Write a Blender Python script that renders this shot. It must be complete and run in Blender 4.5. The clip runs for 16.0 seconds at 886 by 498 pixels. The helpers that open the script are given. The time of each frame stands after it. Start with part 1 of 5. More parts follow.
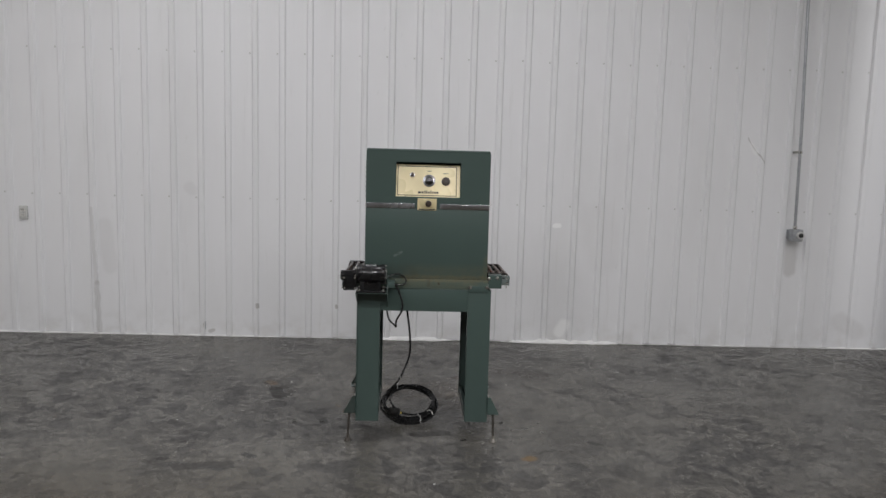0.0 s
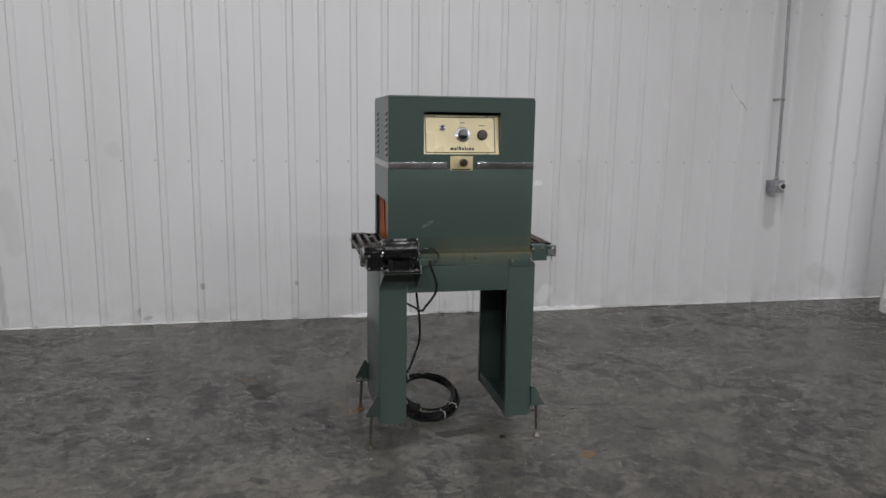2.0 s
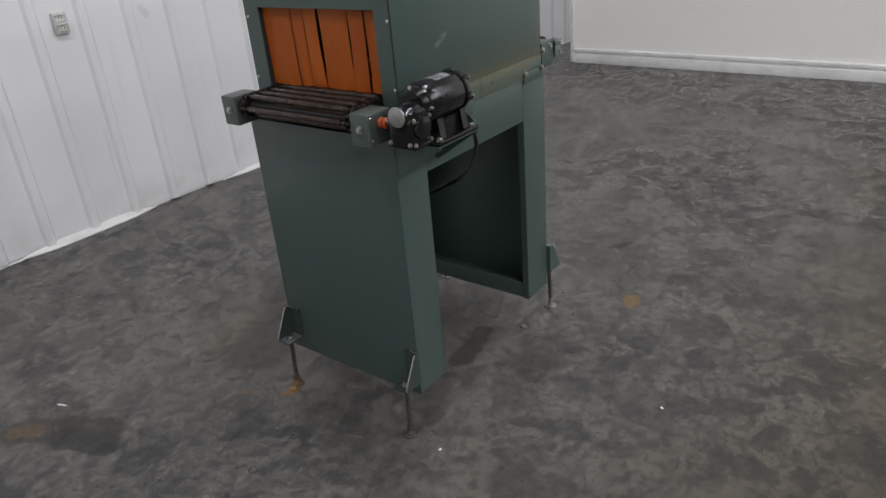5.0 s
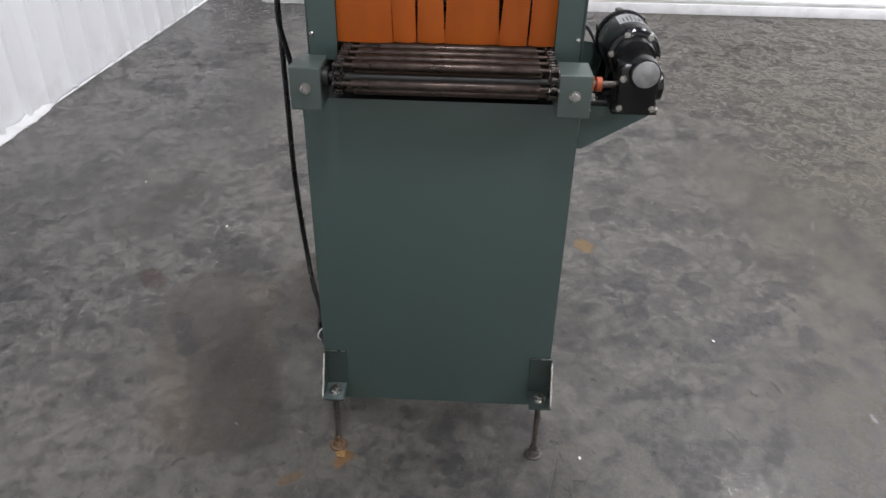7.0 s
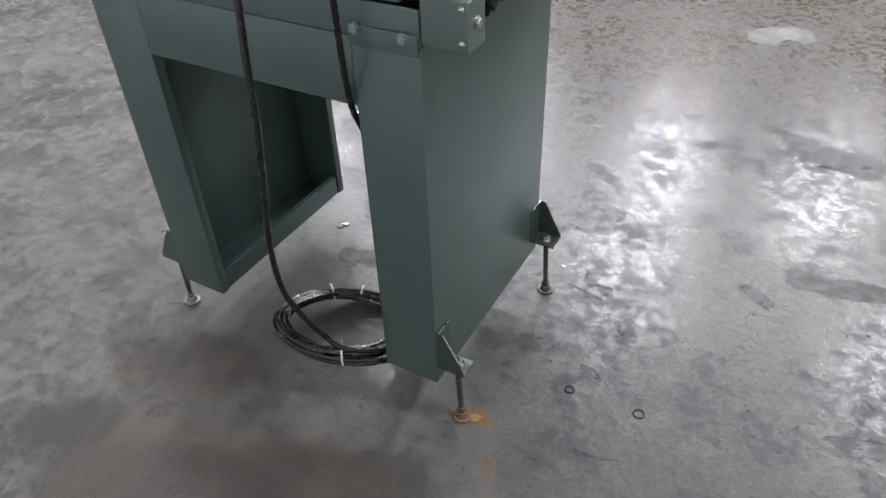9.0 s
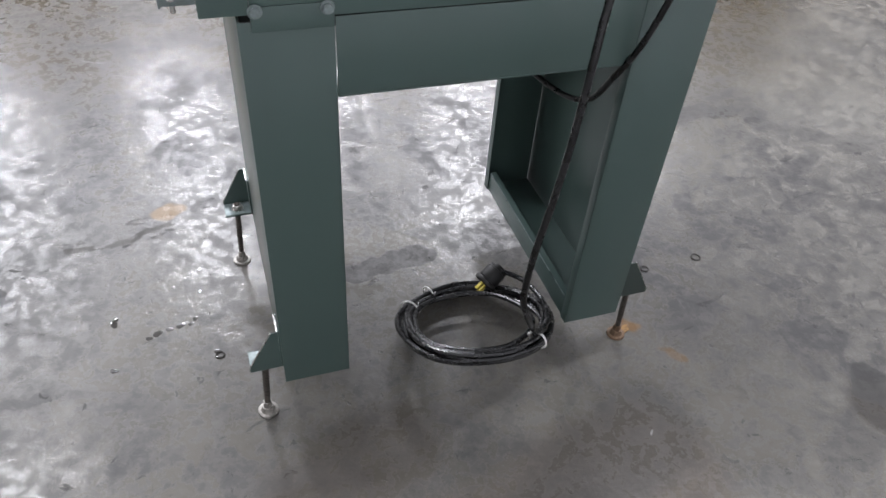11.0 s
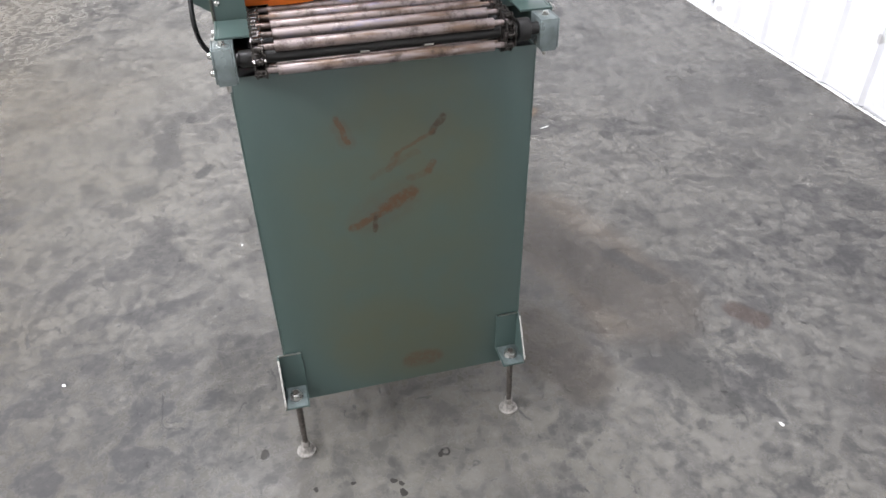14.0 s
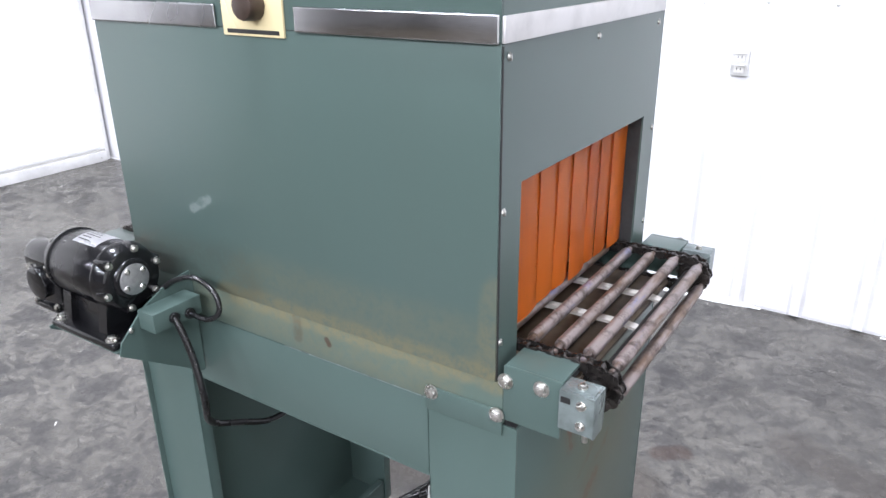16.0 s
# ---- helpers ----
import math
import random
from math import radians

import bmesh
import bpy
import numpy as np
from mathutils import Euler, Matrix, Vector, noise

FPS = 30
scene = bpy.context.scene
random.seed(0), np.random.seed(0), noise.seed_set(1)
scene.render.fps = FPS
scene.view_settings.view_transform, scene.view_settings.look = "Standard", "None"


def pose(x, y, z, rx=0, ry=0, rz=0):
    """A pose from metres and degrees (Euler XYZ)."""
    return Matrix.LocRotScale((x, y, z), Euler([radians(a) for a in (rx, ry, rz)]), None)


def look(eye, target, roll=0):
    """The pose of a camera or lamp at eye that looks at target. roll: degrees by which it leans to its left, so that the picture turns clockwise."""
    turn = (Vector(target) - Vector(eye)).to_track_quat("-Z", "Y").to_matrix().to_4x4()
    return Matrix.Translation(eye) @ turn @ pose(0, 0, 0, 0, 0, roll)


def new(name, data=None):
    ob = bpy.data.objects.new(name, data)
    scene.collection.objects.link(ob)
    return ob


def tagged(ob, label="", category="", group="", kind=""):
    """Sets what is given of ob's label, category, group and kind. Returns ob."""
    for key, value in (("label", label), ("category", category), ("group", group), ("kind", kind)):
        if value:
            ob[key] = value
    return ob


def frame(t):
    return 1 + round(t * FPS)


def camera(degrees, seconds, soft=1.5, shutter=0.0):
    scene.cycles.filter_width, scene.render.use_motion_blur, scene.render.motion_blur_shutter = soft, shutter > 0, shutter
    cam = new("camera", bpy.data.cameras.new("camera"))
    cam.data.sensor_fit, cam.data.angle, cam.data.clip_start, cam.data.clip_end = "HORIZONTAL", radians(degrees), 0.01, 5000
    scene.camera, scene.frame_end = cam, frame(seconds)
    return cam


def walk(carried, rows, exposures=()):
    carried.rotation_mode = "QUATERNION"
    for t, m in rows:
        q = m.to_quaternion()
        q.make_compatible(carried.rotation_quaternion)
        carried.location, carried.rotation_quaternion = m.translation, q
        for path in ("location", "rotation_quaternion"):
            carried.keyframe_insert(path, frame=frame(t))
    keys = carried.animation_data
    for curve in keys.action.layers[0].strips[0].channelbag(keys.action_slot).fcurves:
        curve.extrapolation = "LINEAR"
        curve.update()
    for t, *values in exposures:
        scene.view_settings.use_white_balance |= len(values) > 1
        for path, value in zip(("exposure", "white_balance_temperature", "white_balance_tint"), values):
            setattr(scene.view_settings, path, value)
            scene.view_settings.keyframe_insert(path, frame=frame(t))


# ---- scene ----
cam = camera(62.8, 16.0)
PATH = [
    (0, (-0.087, -3.952, 1.568), (0.005, -1.968, 1.333), 1.6),
    (0.5, (-0.158, -3.888, 1.535), (-0.088, -1.904, 1.293), 1.5),
    (1, (-0.369, -3.717, 1.541), (-0.129, -1.751, 1.262), -0.1),
    (1.5, (-0.545, -3.501, 1.524), (-0.198, -1.564, 1.167), 0.7),
    (2, (-0.761, -3.203, 1.527), (-0.349, -1.277, 1.181), 0.8),
    (2.5, (-0.998, -2.924, 1.508), (-0.29, -1.082, 1.18), -0.4),
    (3, (-1.169, -2.574, 1.455), (-0.351, -0.79, 1.07), 0.1),
    (3.5, (-1.354, -2.197, 1.435), (-0.312, -0.569, 0.919), 2.2),
    (3.7, (-1.421, -2.047, 1.433), (-0.305, -0.504, 0.824), -0.2),
    (5.8, (-1.66, -0.606, 1.367), (-0.047, 0.182, 0.487), -1.1),
    (6, (-1.678, -0.473, 1.364), (-0.009, 0.187, 0.482), 0.2),
    (6.5, (-1.731, -0.118, 1.367), (-0.034, 0.275, 0.384), 0.4),
    (7, (-1.669, 0.196, 1.35), (0.034, 0.258, 0.302), 1.1),
    (7.5, (-1.597, 0.555, 1.335), (0.035, 0.151, 0.252), 3.2),
    (8, (-1.463, 0.884, 1.333), (-0.032, 0.129, 0.158), 1.2),
    (8.5, (-1.206, 1.143, 1.322), (0.018, 0.128, 0.11), -1.8),
    (9, (-0.916, 1.389, 1.326), (-0.123, 0.054, 0.064), -2.3),
    (9.5, (-0.58, 1.478, 1.312), (0.016, 0.054, 0.041), -4.6),
    (9.7, (-0.444, 1.489, 1.312), (0.056, 0.031, 0.038), -3.2),
    (11.8, (0.847, 1.254, 1.301), (-0.105, 0.167, -0.082), -0.1),
    (12, (0.937, 1.156, 1.289), (-0.056, 0.115, -0.101), -3.6),
    (12.5, (1.155, 0.909, 1.305), (-0.163, 0.229, -0.037), 0.6),
    (13, (1.347, 0.669, 1.351), (-0.155, 0.347, 0.07), 0.6),
    (13.5, (1.437, 0.373, 1.332), (-0.151, 0.245, 0.123), -2.9),
    (13.8, (1.466, 0.188, 1.327), (-0.122, 0.358, 0.124), -0.3),
    (14, (1.492, 0.063, 1.342), (-0.057, 0.452, 0.139), -0.8),
    (14.2, (1.498, -0.033, 1.358), (-0.036, 0.436, 0.162), -1.9),
    (14.4, (1.465, -0.125, 1.356), (-0.076, 0.468, 0.229), -0.4),
    (14.5, (1.414, -0.196, 1.359), (-0.133, 0.48, 0.287), -0.6),
    (15, (1.211, -0.42, 1.381), (-0.273, 0.527, 0.431), 0.2),
    (15.5, (0.985, -0.601, 1.408), (-0.232, 0.713, 0.519), 0.5),
    (16, (0.697, -0.646, 1.401), (-0.328, 0.898, 0.647), -0.7),
]
EXPOSURES = [(0, -0.81, 6680, 10), (2.0, -0.84, 6650, 10), (3.5, -0.86, 6620, 10), (6, -0.18, 6500, 12), (7.5, 0.22, 6350, 13), (9.5, 0.58, 6250, 14), (12, 0.64, 6300, 13), (12.5, 0.76, 6320, 13), (13, 1.08, 6350, 13), (13.5, 1.14, 6350, 13), (14.0, 0.94, 6350, 13), (14.4, 1.0, 6350, 13), (15, 0.98, 6300, 13), (15.5, 1.04, 6150, 14), (16, 1.03, 6100, 14)]
walk(cam, [(t, look(eye, target, roll)) for t, eye, target, roll in PATH], EXPOSURES)

# --- world, lamps ---
world = bpy.data.worlds.new("hall_world")
scene.world = world
world.use_nodes = True
world.node_tree.nodes["Background"].inputs[0].default_value = (0.9, 0.95, 1.0, 1)
world.node_tree.nodes["Background"].inputs[1].default_value = 0.006

CEIL = 4.9
# y=-5.4, y=-8.4 and (-2.2, 0.1) follow floor glare; other five are added fill
LAMP_SPOTS = [(-2.6, -5.4), (0.6, -5.4), (2.9, -5.4), (-3.6, -8.4), (-1.3, -8.4), (0.9, -8.4), (3.5, -8.4), (-2.2, 0.1), (0.6, -0.3), (2.7, -2.6), (6.4, 0.3), (-4.9, -6.0), (5.0, -6.2)]
for lx, ly in LAMP_SPOTS:
    lamp = bpy.data.lights.new("ceiling_and_fill_lamp", "AREA")
    lamp.shape, lamp.size, lamp.size_y = "RECTANGLE", 0.95, 0.26
    lamp.energy = 190 if ly < -8 else 125 if ly < -3 else 78 if lx < 2 else 52 if lx < 4 else 185
    lamp.color = (0.98, 0.99, 1.03)
    lamp_ob = new("ceiling_and_fill_lamp", lamp)
    lamp_ob.location = (lx, ly, CEIL - 0.16)


# --- materials ---
class Nodes:
    """A short hand for node materials."""

    def __init__(self, name):
        self.mat = bpy.data.materials.new(name)
        self.mat.use_nodes = True
        self.t = self.mat.node_tree
        self.bsdf = self.t.nodes["Principled BSDF"]
        self.coord = self.t.nodes.new("ShaderNodeTexCoord").outputs["Object"]

    def put(self, socket, value):
        if isinstance(value, bpy.types.NodeSocket):
            self.t.links.new(value, socket)
        elif isinstance(value, (tuple, list)) and len(value) == 3 and socket.type == "RGBA":
            socket.default_value = (*value, 1)
        else:
            socket.default_value = value

    def math(self, op, a, b=0.0, clamp=False):
        n = self.t.nodes.new("ShaderNodeMath")
        n.operation, n.use_clamp = op, clamp
        self.put(n.inputs[0], a)
        self.put(n.inputs[1], b)
        return n.outputs[0]

    def vmath(self, op, a, b=(0, 0, 0)):
        n = self.t.nodes.new("ShaderNodeVectorMath")
        n.operation = op
        self.put(n.inputs[0], a)
        self.put(n.inputs[1], b)
        return n.outputs["Value"] if op in ("LENGTH", "DOT_PRODUCT", "DISTANCE") else n.outputs[0]

    def scaled(self, by, turn=(0, 0, 0), vec=None):
        n = self.t.nodes.new("ShaderNodeMapping")
        self.put(n.inputs[0], vec or self.coord)
        n.inputs["Scale"].default_value = by
        n.inputs["Rotation"].default_value = turn
        return n.outputs[0]

    def noise(self, scale, detail=4.0, rough=0.55, distort=0.0, vec=None):
        n = self.t.nodes.new("ShaderNodeTexNoise")
        self.put(n.inputs["Vector"], vec or self.coord)
        n.inputs["Scale"].default_value = scale
        n.inputs["Detail"].default_value = detail
        n.inputs["Roughness"].default_value = rough
        n.inputs["Distortion"].default_value = distort
        return n.outputs["Fac"]

    def voronoi(self, scale, feature="F1", vec=None):
        n = self.t.nodes.new("ShaderNodeTexVoronoi")
        n.feature = feature
        self.put(n.inputs["Vector"], vec or self.coord)
        n.inputs["Scale"].default_value = scale
        return n.outputs["Distance"]

    def ramp(self, fac, lo, hi, a=0.0, b=1.0):
        n = self.t.nodes.new("ShaderNodeMapRange")
        n.interpolation_type = "SMOOTHSTEP"
        self.put(n.inputs[0], fac)
        for i, v in enumerate((lo, hi, a, b)):
            n.inputs[i + 1].default_value = v
        return n.outputs[0]

    def mix(self, fac, a, b, how="MIX"):
        n = self.t.nodes.new("ShaderNodeMix")
        n.data_type, n.blend_type = "RGBA", how
        self.put(n.inputs[0], fac)
        self.put(n.inputs[6], a)
        self.put(n.inputs[7], b)
        return n.outputs[2]

    def streak(self, a, b, wide, soft=1.8, wobble=None):
        """1 along the line from a to b, within wide metres, fading out."""
        a, b = Vector(a), Vector(b)
        d = b - a
        p = self.coord if wobble is None else wobble
        ap = self.vmath("SUBTRACT", p, tuple(a))
        h = self.math("DIVIDE", self.vmath("DOT_PRODUCT", ap, tuple(d)), max(d.length_squared, 1e-6), clamp=True)
        n = self.t.nodes.new("ShaderNodeVectorMath")
        n.operation = "SCALE"
        n.inputs[0].default_value = tuple(d)
        self.put(n.inputs["Scale"], h)
        far = self.vmath("LENGTH", self.vmath("SUBTRACT", ap, n.outputs[0]))
        return self.ramp(far, wide, wide * soft, 1.0, 0.0)

    def wobble(self, scale, by):
        """The coordinates shaken by noise, for ragged outlines."""
        n = self.t.nodes.new("ShaderNodeTexNoise")
        self.put(n.inputs["Vector"], self.coord)
        n.inputs["Scale"].default_value = scale
        n.inputs["Detail"].default_value = 3
        off = self.vmath("SUBTRACT", n.outputs["Color"], (0.5, 0.5, 0.5))
        m = self.t.nodes.new("ShaderNodeVectorMath")
        m.operation = "SCALE"
        self.put(m.inputs[0], off)
        m.inputs["Scale"].default_value = by
        return self.vmath("ADD", self.coord, m.outputs[0])

    def bump(self, height, strength=0.2, distance=0.002, after=None):
        n = self.t.nodes.new("ShaderNodeBump")
        n.inputs["Strength"].default_value = strength
        n.inputs["Distance"].default_value = distance
        self.put(n.inputs["Height"], height)
        if after is not None:
            self.put(n.inputs["Normal"], after)
        return n.outputs[0]

    def done(self, colour, rough, metal=0.0, normal=None, **more):
        self.put(self.bsdf.inputs["Base Color"], colour)
        self.put(self.bsdf.inputs["Roughness"], rough)
        self.put(self.bsdf.inputs["Metallic"], metal)
        if normal is not None:
            self.put(self.bsdf.inputs["Normal"], normal)
        for key, value in more.items():
            self.put(self.bsdf.inputs[key.replace("_", " ")], value)
        return self.mat


def paint_material(name, base, grime=(0.05, 0.055, 0.04), amount=0.35, rough=0.30, rust=(), gate=("x", 0.3680)):
    """Sheet metal paint with cloudy wear, fine orange peel and optional rust streaks (a, b, width, strength)."""
    n = Nodes(name)
    cloud = n.noise(2.2, 2, 0.5)
    col = n.mix(n.math("MULTIPLY", cloud, amount * 0.5), base, tuple(c * 0.7 for c in base))
    drips = n.noise(14, 2, 0.5, vec=n.scaled((1, 1, 0.10)))
    col = n.mix(n.math("MULTIPLY", drips, amount * 0.35), col, grime)
    if rust:
        shaken = n.wobble(38, 0.014)
        across = n.t.nodes.new("ShaderNodeSeparateXYZ")
        n.put(across.inputs[0], n.coord)
        outer = n.ramp(across.outputs["XYZ".index(gate[0].upper())], gate[1], gate[1] + (0.0015 if gate[0] == "x" else -0.0015))
        for a, b, wide, strength, tint in rust:
            m = n.math("MULTIPLY", n.math("MULTIPLY", n.streak(a, b, wide, 2.0 if wide < 0.05 else 2.6, shaken), strength), outer)
            m = n.math("MULTIPLY", m, n.ramp(n.noise(70 if wide < 0.05 else 16, 5, 0.75 if wide < 0.05 else 0.55), 0.30, 0.60, 0.2 if wide < 0.05 else 0.6, 1.0))
            col = n.mix(m, col, tint)
    rgh = n.math("ADD", n.math("MULTIPLY", cloud, 0.10), rough - 0.04)
    return n.done(col, rgh, normal=n.bump(n.noise(4.5, 2, 0.4), 0.06, 0.010), Specular_IOR_Level=0.45)


GREEN = (0.060, 0.093, 0.084)
RUST, DARK_RUST, OCHRE = (0.080, 0.040, 0.019), (0.044, 0.024, 0.015), (0.082, 0.080, 0.044)
m_green = paint_material("green_machine_paint", GREEN)
m_green_end = paint_material("rust_stained_green_paint", GREEN, rust=[
    ((0.37, 0.25, 0.62), (0.37, 0.26, 0.36), 0.11, 0.42, OCHRE),
    ((0.37, 0.20, 0.25), (0.37, 0.33, 0.20), 0.06, 0.40, OCHRE),
    ((0.37, 0.30, 0.80), (0.37, 0.34, 0.70), 0.06, 0.35, OCHRE),
    ((0.37, 0.268, 0.605), (0.37, 0.205, 0.572), 0.026, 0.18, RUST), ((0.37, 0.165, 0.765), (0.37, 0.178, 0.735), 0.010, 0.25, RUST),
    ((0.37, 0.27, 0.178), (0.37, 0.32, 0.176), 0.014, 0.7, RUST),
    ((0.37, 0.160, 0.782), (0.37, 0.178, 0.735), 0.0032, 0.95, RUST),
    ((0.37, 0.348, 0.760), (0.37, 0.328, 0.736), 0.0050, 1.0, DARK_RUST),
    ((0.37, 0.330, 0.738), (0.37, 0.255, 0.695), 0.0026, 0.7, RUST),
    ((0.37, 0.327, 0.672), (0.37, 0.318, 0.655), 0.0045, 0.8, RUST),
    ((0.37, 0.285, 0.614), (0.37, 0.235, 0.588), 0.0090, 0.95, RUST),
    ((0.37, 0.240, 0.585), (0.37, 0.172, 0.556), 0.0055, 0.9, RUST),
    ((0.37, 0.216, 0.574), (0.37, 0.213, 0.540), 0.0032, 1.0, DARK_RUST),
    ((0.37, 0.262, 0.697), (0.37, 0.246, 0.672), 0.0050, 0.45, RUST), ((0.37, 0.318, 0.655), (0.37, 0.285, 0.645), 0.0050, 0.4, RUST),
    ((0.37, 0.215, 0.66), (0.37, 0.30, 0.70), 0.004, 0.3, RUST)])
TAN = (0.150, 0.130, 0.070)
m_green_lip = paint_material("grimy_green_paint", (0.074, 0.114, 0.100), (0.10, 0.08, 0.04), 0.6, 0.36, gate=("y", 0.02), rust=[
    ((-0.10, -0.0025, 0.936), (0.36, -0.0025, 0.936), 0.012, 0.65, TAN), ((-0.15, -0.0025, 0.93), (0.25, -0.0025, 0.92), 0.03, 0.32, TAN),
    ((0.02, -0.0025, 0.935), (0.02, -0.0025, 0.90), 0.006, 0.4, DARK_RUST), ((0.075, -0.0025, 0.912), (0.079, -0.0025, 0.902), 0.0028, 0.9, DARK_RUST)])
m_green_hood = paint_material("grime_edged_green_paint", GREEN, gate=("y", 0.02), rust=[
    ((-0.12, -0.006, 0.935), (0.34, -0.006, 0.935), 0.012, 0.55, TAN), ((-0.05, -0.006, 0.94), (0.33, -0.006, 0.94), 0.045, 0.22, TAN),
    ((-0.30, -0.006, 0.94), (-0.10, -0.006, 0.95), 0.04, 0.35, (0.05, 0.05, 0.035)), ((0.335, -0.006, 0.95), (0.34, -0.006, 1.05), 0.012, 0.3, TAN),
    ((-0.168, -0.006, 1.060), (-0.130, -0.006, 1.080), 0.0045, 0.30, (0.30, 0.34, 0.33))])


def plain(name, base, rough, metal=0.0, spread=0.25, scale=60, bump=0.0, **more):
    """A surface of one colour with fine cloudy variation."""
    n = Nodes(name)
    f = n.noise(scale, 5, 0.6)
    col = n.mix(n.ramp(f, 0.35, 0.75), base, tuple(c * (1 - spread) for c in base))
    r = n.ramp(n.noise(scale * 0.4, 3), 0.3, 0.7, max(0.02, rough - 0.08), min(1, rough + 0.1))
    return n.done(col, r, metal, n.bump(n.noise(scale * 3, 2), bump, 0.001) if bump else None, **more)


m_green_dull = plain("worn_pale_green_steel", (0.21, 0.25, 0.245), 0.34, 0.45, 0.45, 45)
m_black = plain("black_motor_enamel", (0.006, 0.006, 0.007), 0.20, 0.0, 0.3, 30)
m_black_dull = plain("black_dull_steel", (0.02, 0.019, 0.018), 0.5, 0.3, 0.4, 70)
m_rubber = plain("black_cable_rubber", (0.007, 0.007, 0.0075), 0.27, 0.0, 0.3, 80)
m_steel = plain("zinc_plated_steel", (0.58, 0.57, 0.54), 0.3, 1.0, 0.35, 90)
m_disc = plain("brushed_grey_disc", (0.42, 0.42, 0.42), 0.42, 0.8, 0.25, 120)
m_chrome = plain("polished_trim_strip", (0.52, 0.52, 0.54), 0.22, 1.0, 0.3, 9)
m_alu = plain("dull_aluminium_strip", (0.62, 0.61, 0.60), 0.48, 0.75, 0.18, 20)
m_roller = Nodes("heat_stained_steel_rod")
_each = m_roller.t.nodes.new("ShaderNodeObjectInfo").outputs["Random"]
_move = m_roller.t.nodes.new("ShaderNodeCombineXYZ")
m_roller.put(_move.inputs[1], m_roller.math("MULTIPLY", _each, 9.0))
_along = m_roller.vmath("ADD", m_roller.coord, _move.outputs[0])
_hue = m_roller.noise(9, 3, 0.6, vec=m_roller.scaled((6, 1, 6), vec=_along))
_c = m_roller.mix(m_roller.ramp(_hue, 0.35, 0.55), (0.175, 0.120, 0.086), (0.29, 0.245, 0.235))
_c = m_roller.mix(m_roller.ramp(_hue, 0.60, 0.72, 0, 0.7), _c, (0.17, 0.18, 0.34))
_c = m_roller.mix(m_roller.ramp(m_roller.noise(34, 5, 0.7, vec=_along), 0.46, 0.66, 0, 0.8), _c, (0.055, 0.038, 0.028))
m_roller = m_roller.done(_c, m_roller.ramp(m_roller.noise(50, 3), 0.3, 0.7, 0.40, 0.58), 0.7)
m_roller_sooty = plain("sooty_steel_rod", (0.085, 0.062, 0.052), 0.34, 0.7, 0.6, 55)
m_chain = plain("oily_black_chain", (0.085, 0.076, 0.070), 0.27, 0.85, 0.8, 120)
m_bed = plain("dark_brown_oily_bed", (0.115, 0.085, 0.058), 0.42, 0.3, 0.5, 25)
m_wear = plain("worn_bare_metal", (0.62, 0.59, 0.54), 0.4, 0.3, 0.3, 60)
m_cream = plain("yellowed_cream_panel", (0.69, 0.59, 0.35), 0.28, 0.1, 0.08, 12)
m_ink = plain("black_printing", (0.012, 0.012, 0.012), 0.4, 0, 0.1)
m_white = plain("white_plastic", (0.75, 0.74, 0.71), 0.4, 0, 0.12)
m_sticker = plain("silver_sticker", (0.68, 0.68, 0.70), 0.32, 0.4, 0.15)
m_coupling = plain("red_orange_coupling", (0.52, 0.10, 0.03), 0.45, 0, 0.35)
m_yellow = plain("yellow_plug_face", (0.60, 0.47, 0.06), 0.45, 0, 0.2)
m_brown_knob = plain("dark_brown_knob", (0.04, 0.025, 0.018), 0.35, 0, 0.3)
# dark lining colour, which also stands in for shade in recesses and slots
m_inside = plain("dark_lining_and_recess_shade", (0.03, 0.03, 0.03), 0.7, 0.2, 0.3)
m_rusty = plain("rusted_foot_steel", (0.20, 0.125, 0.075), 0.65, 0.35, 0.6, 140)
m_box = paint_material("scuffed_grey_green_paint", (0.078, 0.104, 0.095), (0.06, 0.055, 0.045), 0.8, 0.34)
m_bracket = paint_material("grimy_bracket_paint", (0.036, 0.052, 0.047), amount=0.6)
m_rod = plain("grimy_threaded_steel", (0.13, 0.115, 0.10), 0.45, 0.6, 0.6, 160)
m_flake = plain("orange_rust_flake", (0.34, 0.19, 0.07), 0.8, 0.0, 0.5, 140)
m_foot = plain("dirty_zinc_foot", (0.34, 0.32, 0.29), 0.5, 0.5, 0.5, 140)

n = Nodes("orange_silicone_curtain")
_v = n.noise(7, 4, 0.6, vec=n.scaled((1, 1, 0.25)))
_c = n.mix(n.ramp(_v, 0.3, 0.75), (0.74, 0.180, 0.018), (0.56, 0.120, 0.012))
_c = n.mix(n.ramp(n.noise(55, 4, 0.7), 0.6, 0.82, 0, 0.3), _c, (0.2, 0.06, 0.02))
m_curtain = n.done(_c, 0.42, normal=n.bump(_v, 0.15, 0.004))

n = Nodes("scuffed_sealed_concrete")
shake = n.wobble(5, 0.11)
warp = n.wobble(2.3, 0.30)
ragged = n.wobble(38, 0.016)
region = n.ramp(n.noise(0.85, 3, 0.5, 0.4), 0.38, 0.62)
tone = n.noise(0.55, 5, 0.55)
mottle = n.noise(7.0, 7, 0.62, 0.5)
cloud = n.noise(1.7, 8, 0.62, 0.5, vec=warp)
grit = n.noise(190, 3, 0.7)
relief = n.noise(19, 6, 0.64, 0.3)
grain = n.noise(34, 5, 0.66, 0.2)
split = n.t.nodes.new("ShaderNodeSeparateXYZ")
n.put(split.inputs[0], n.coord)
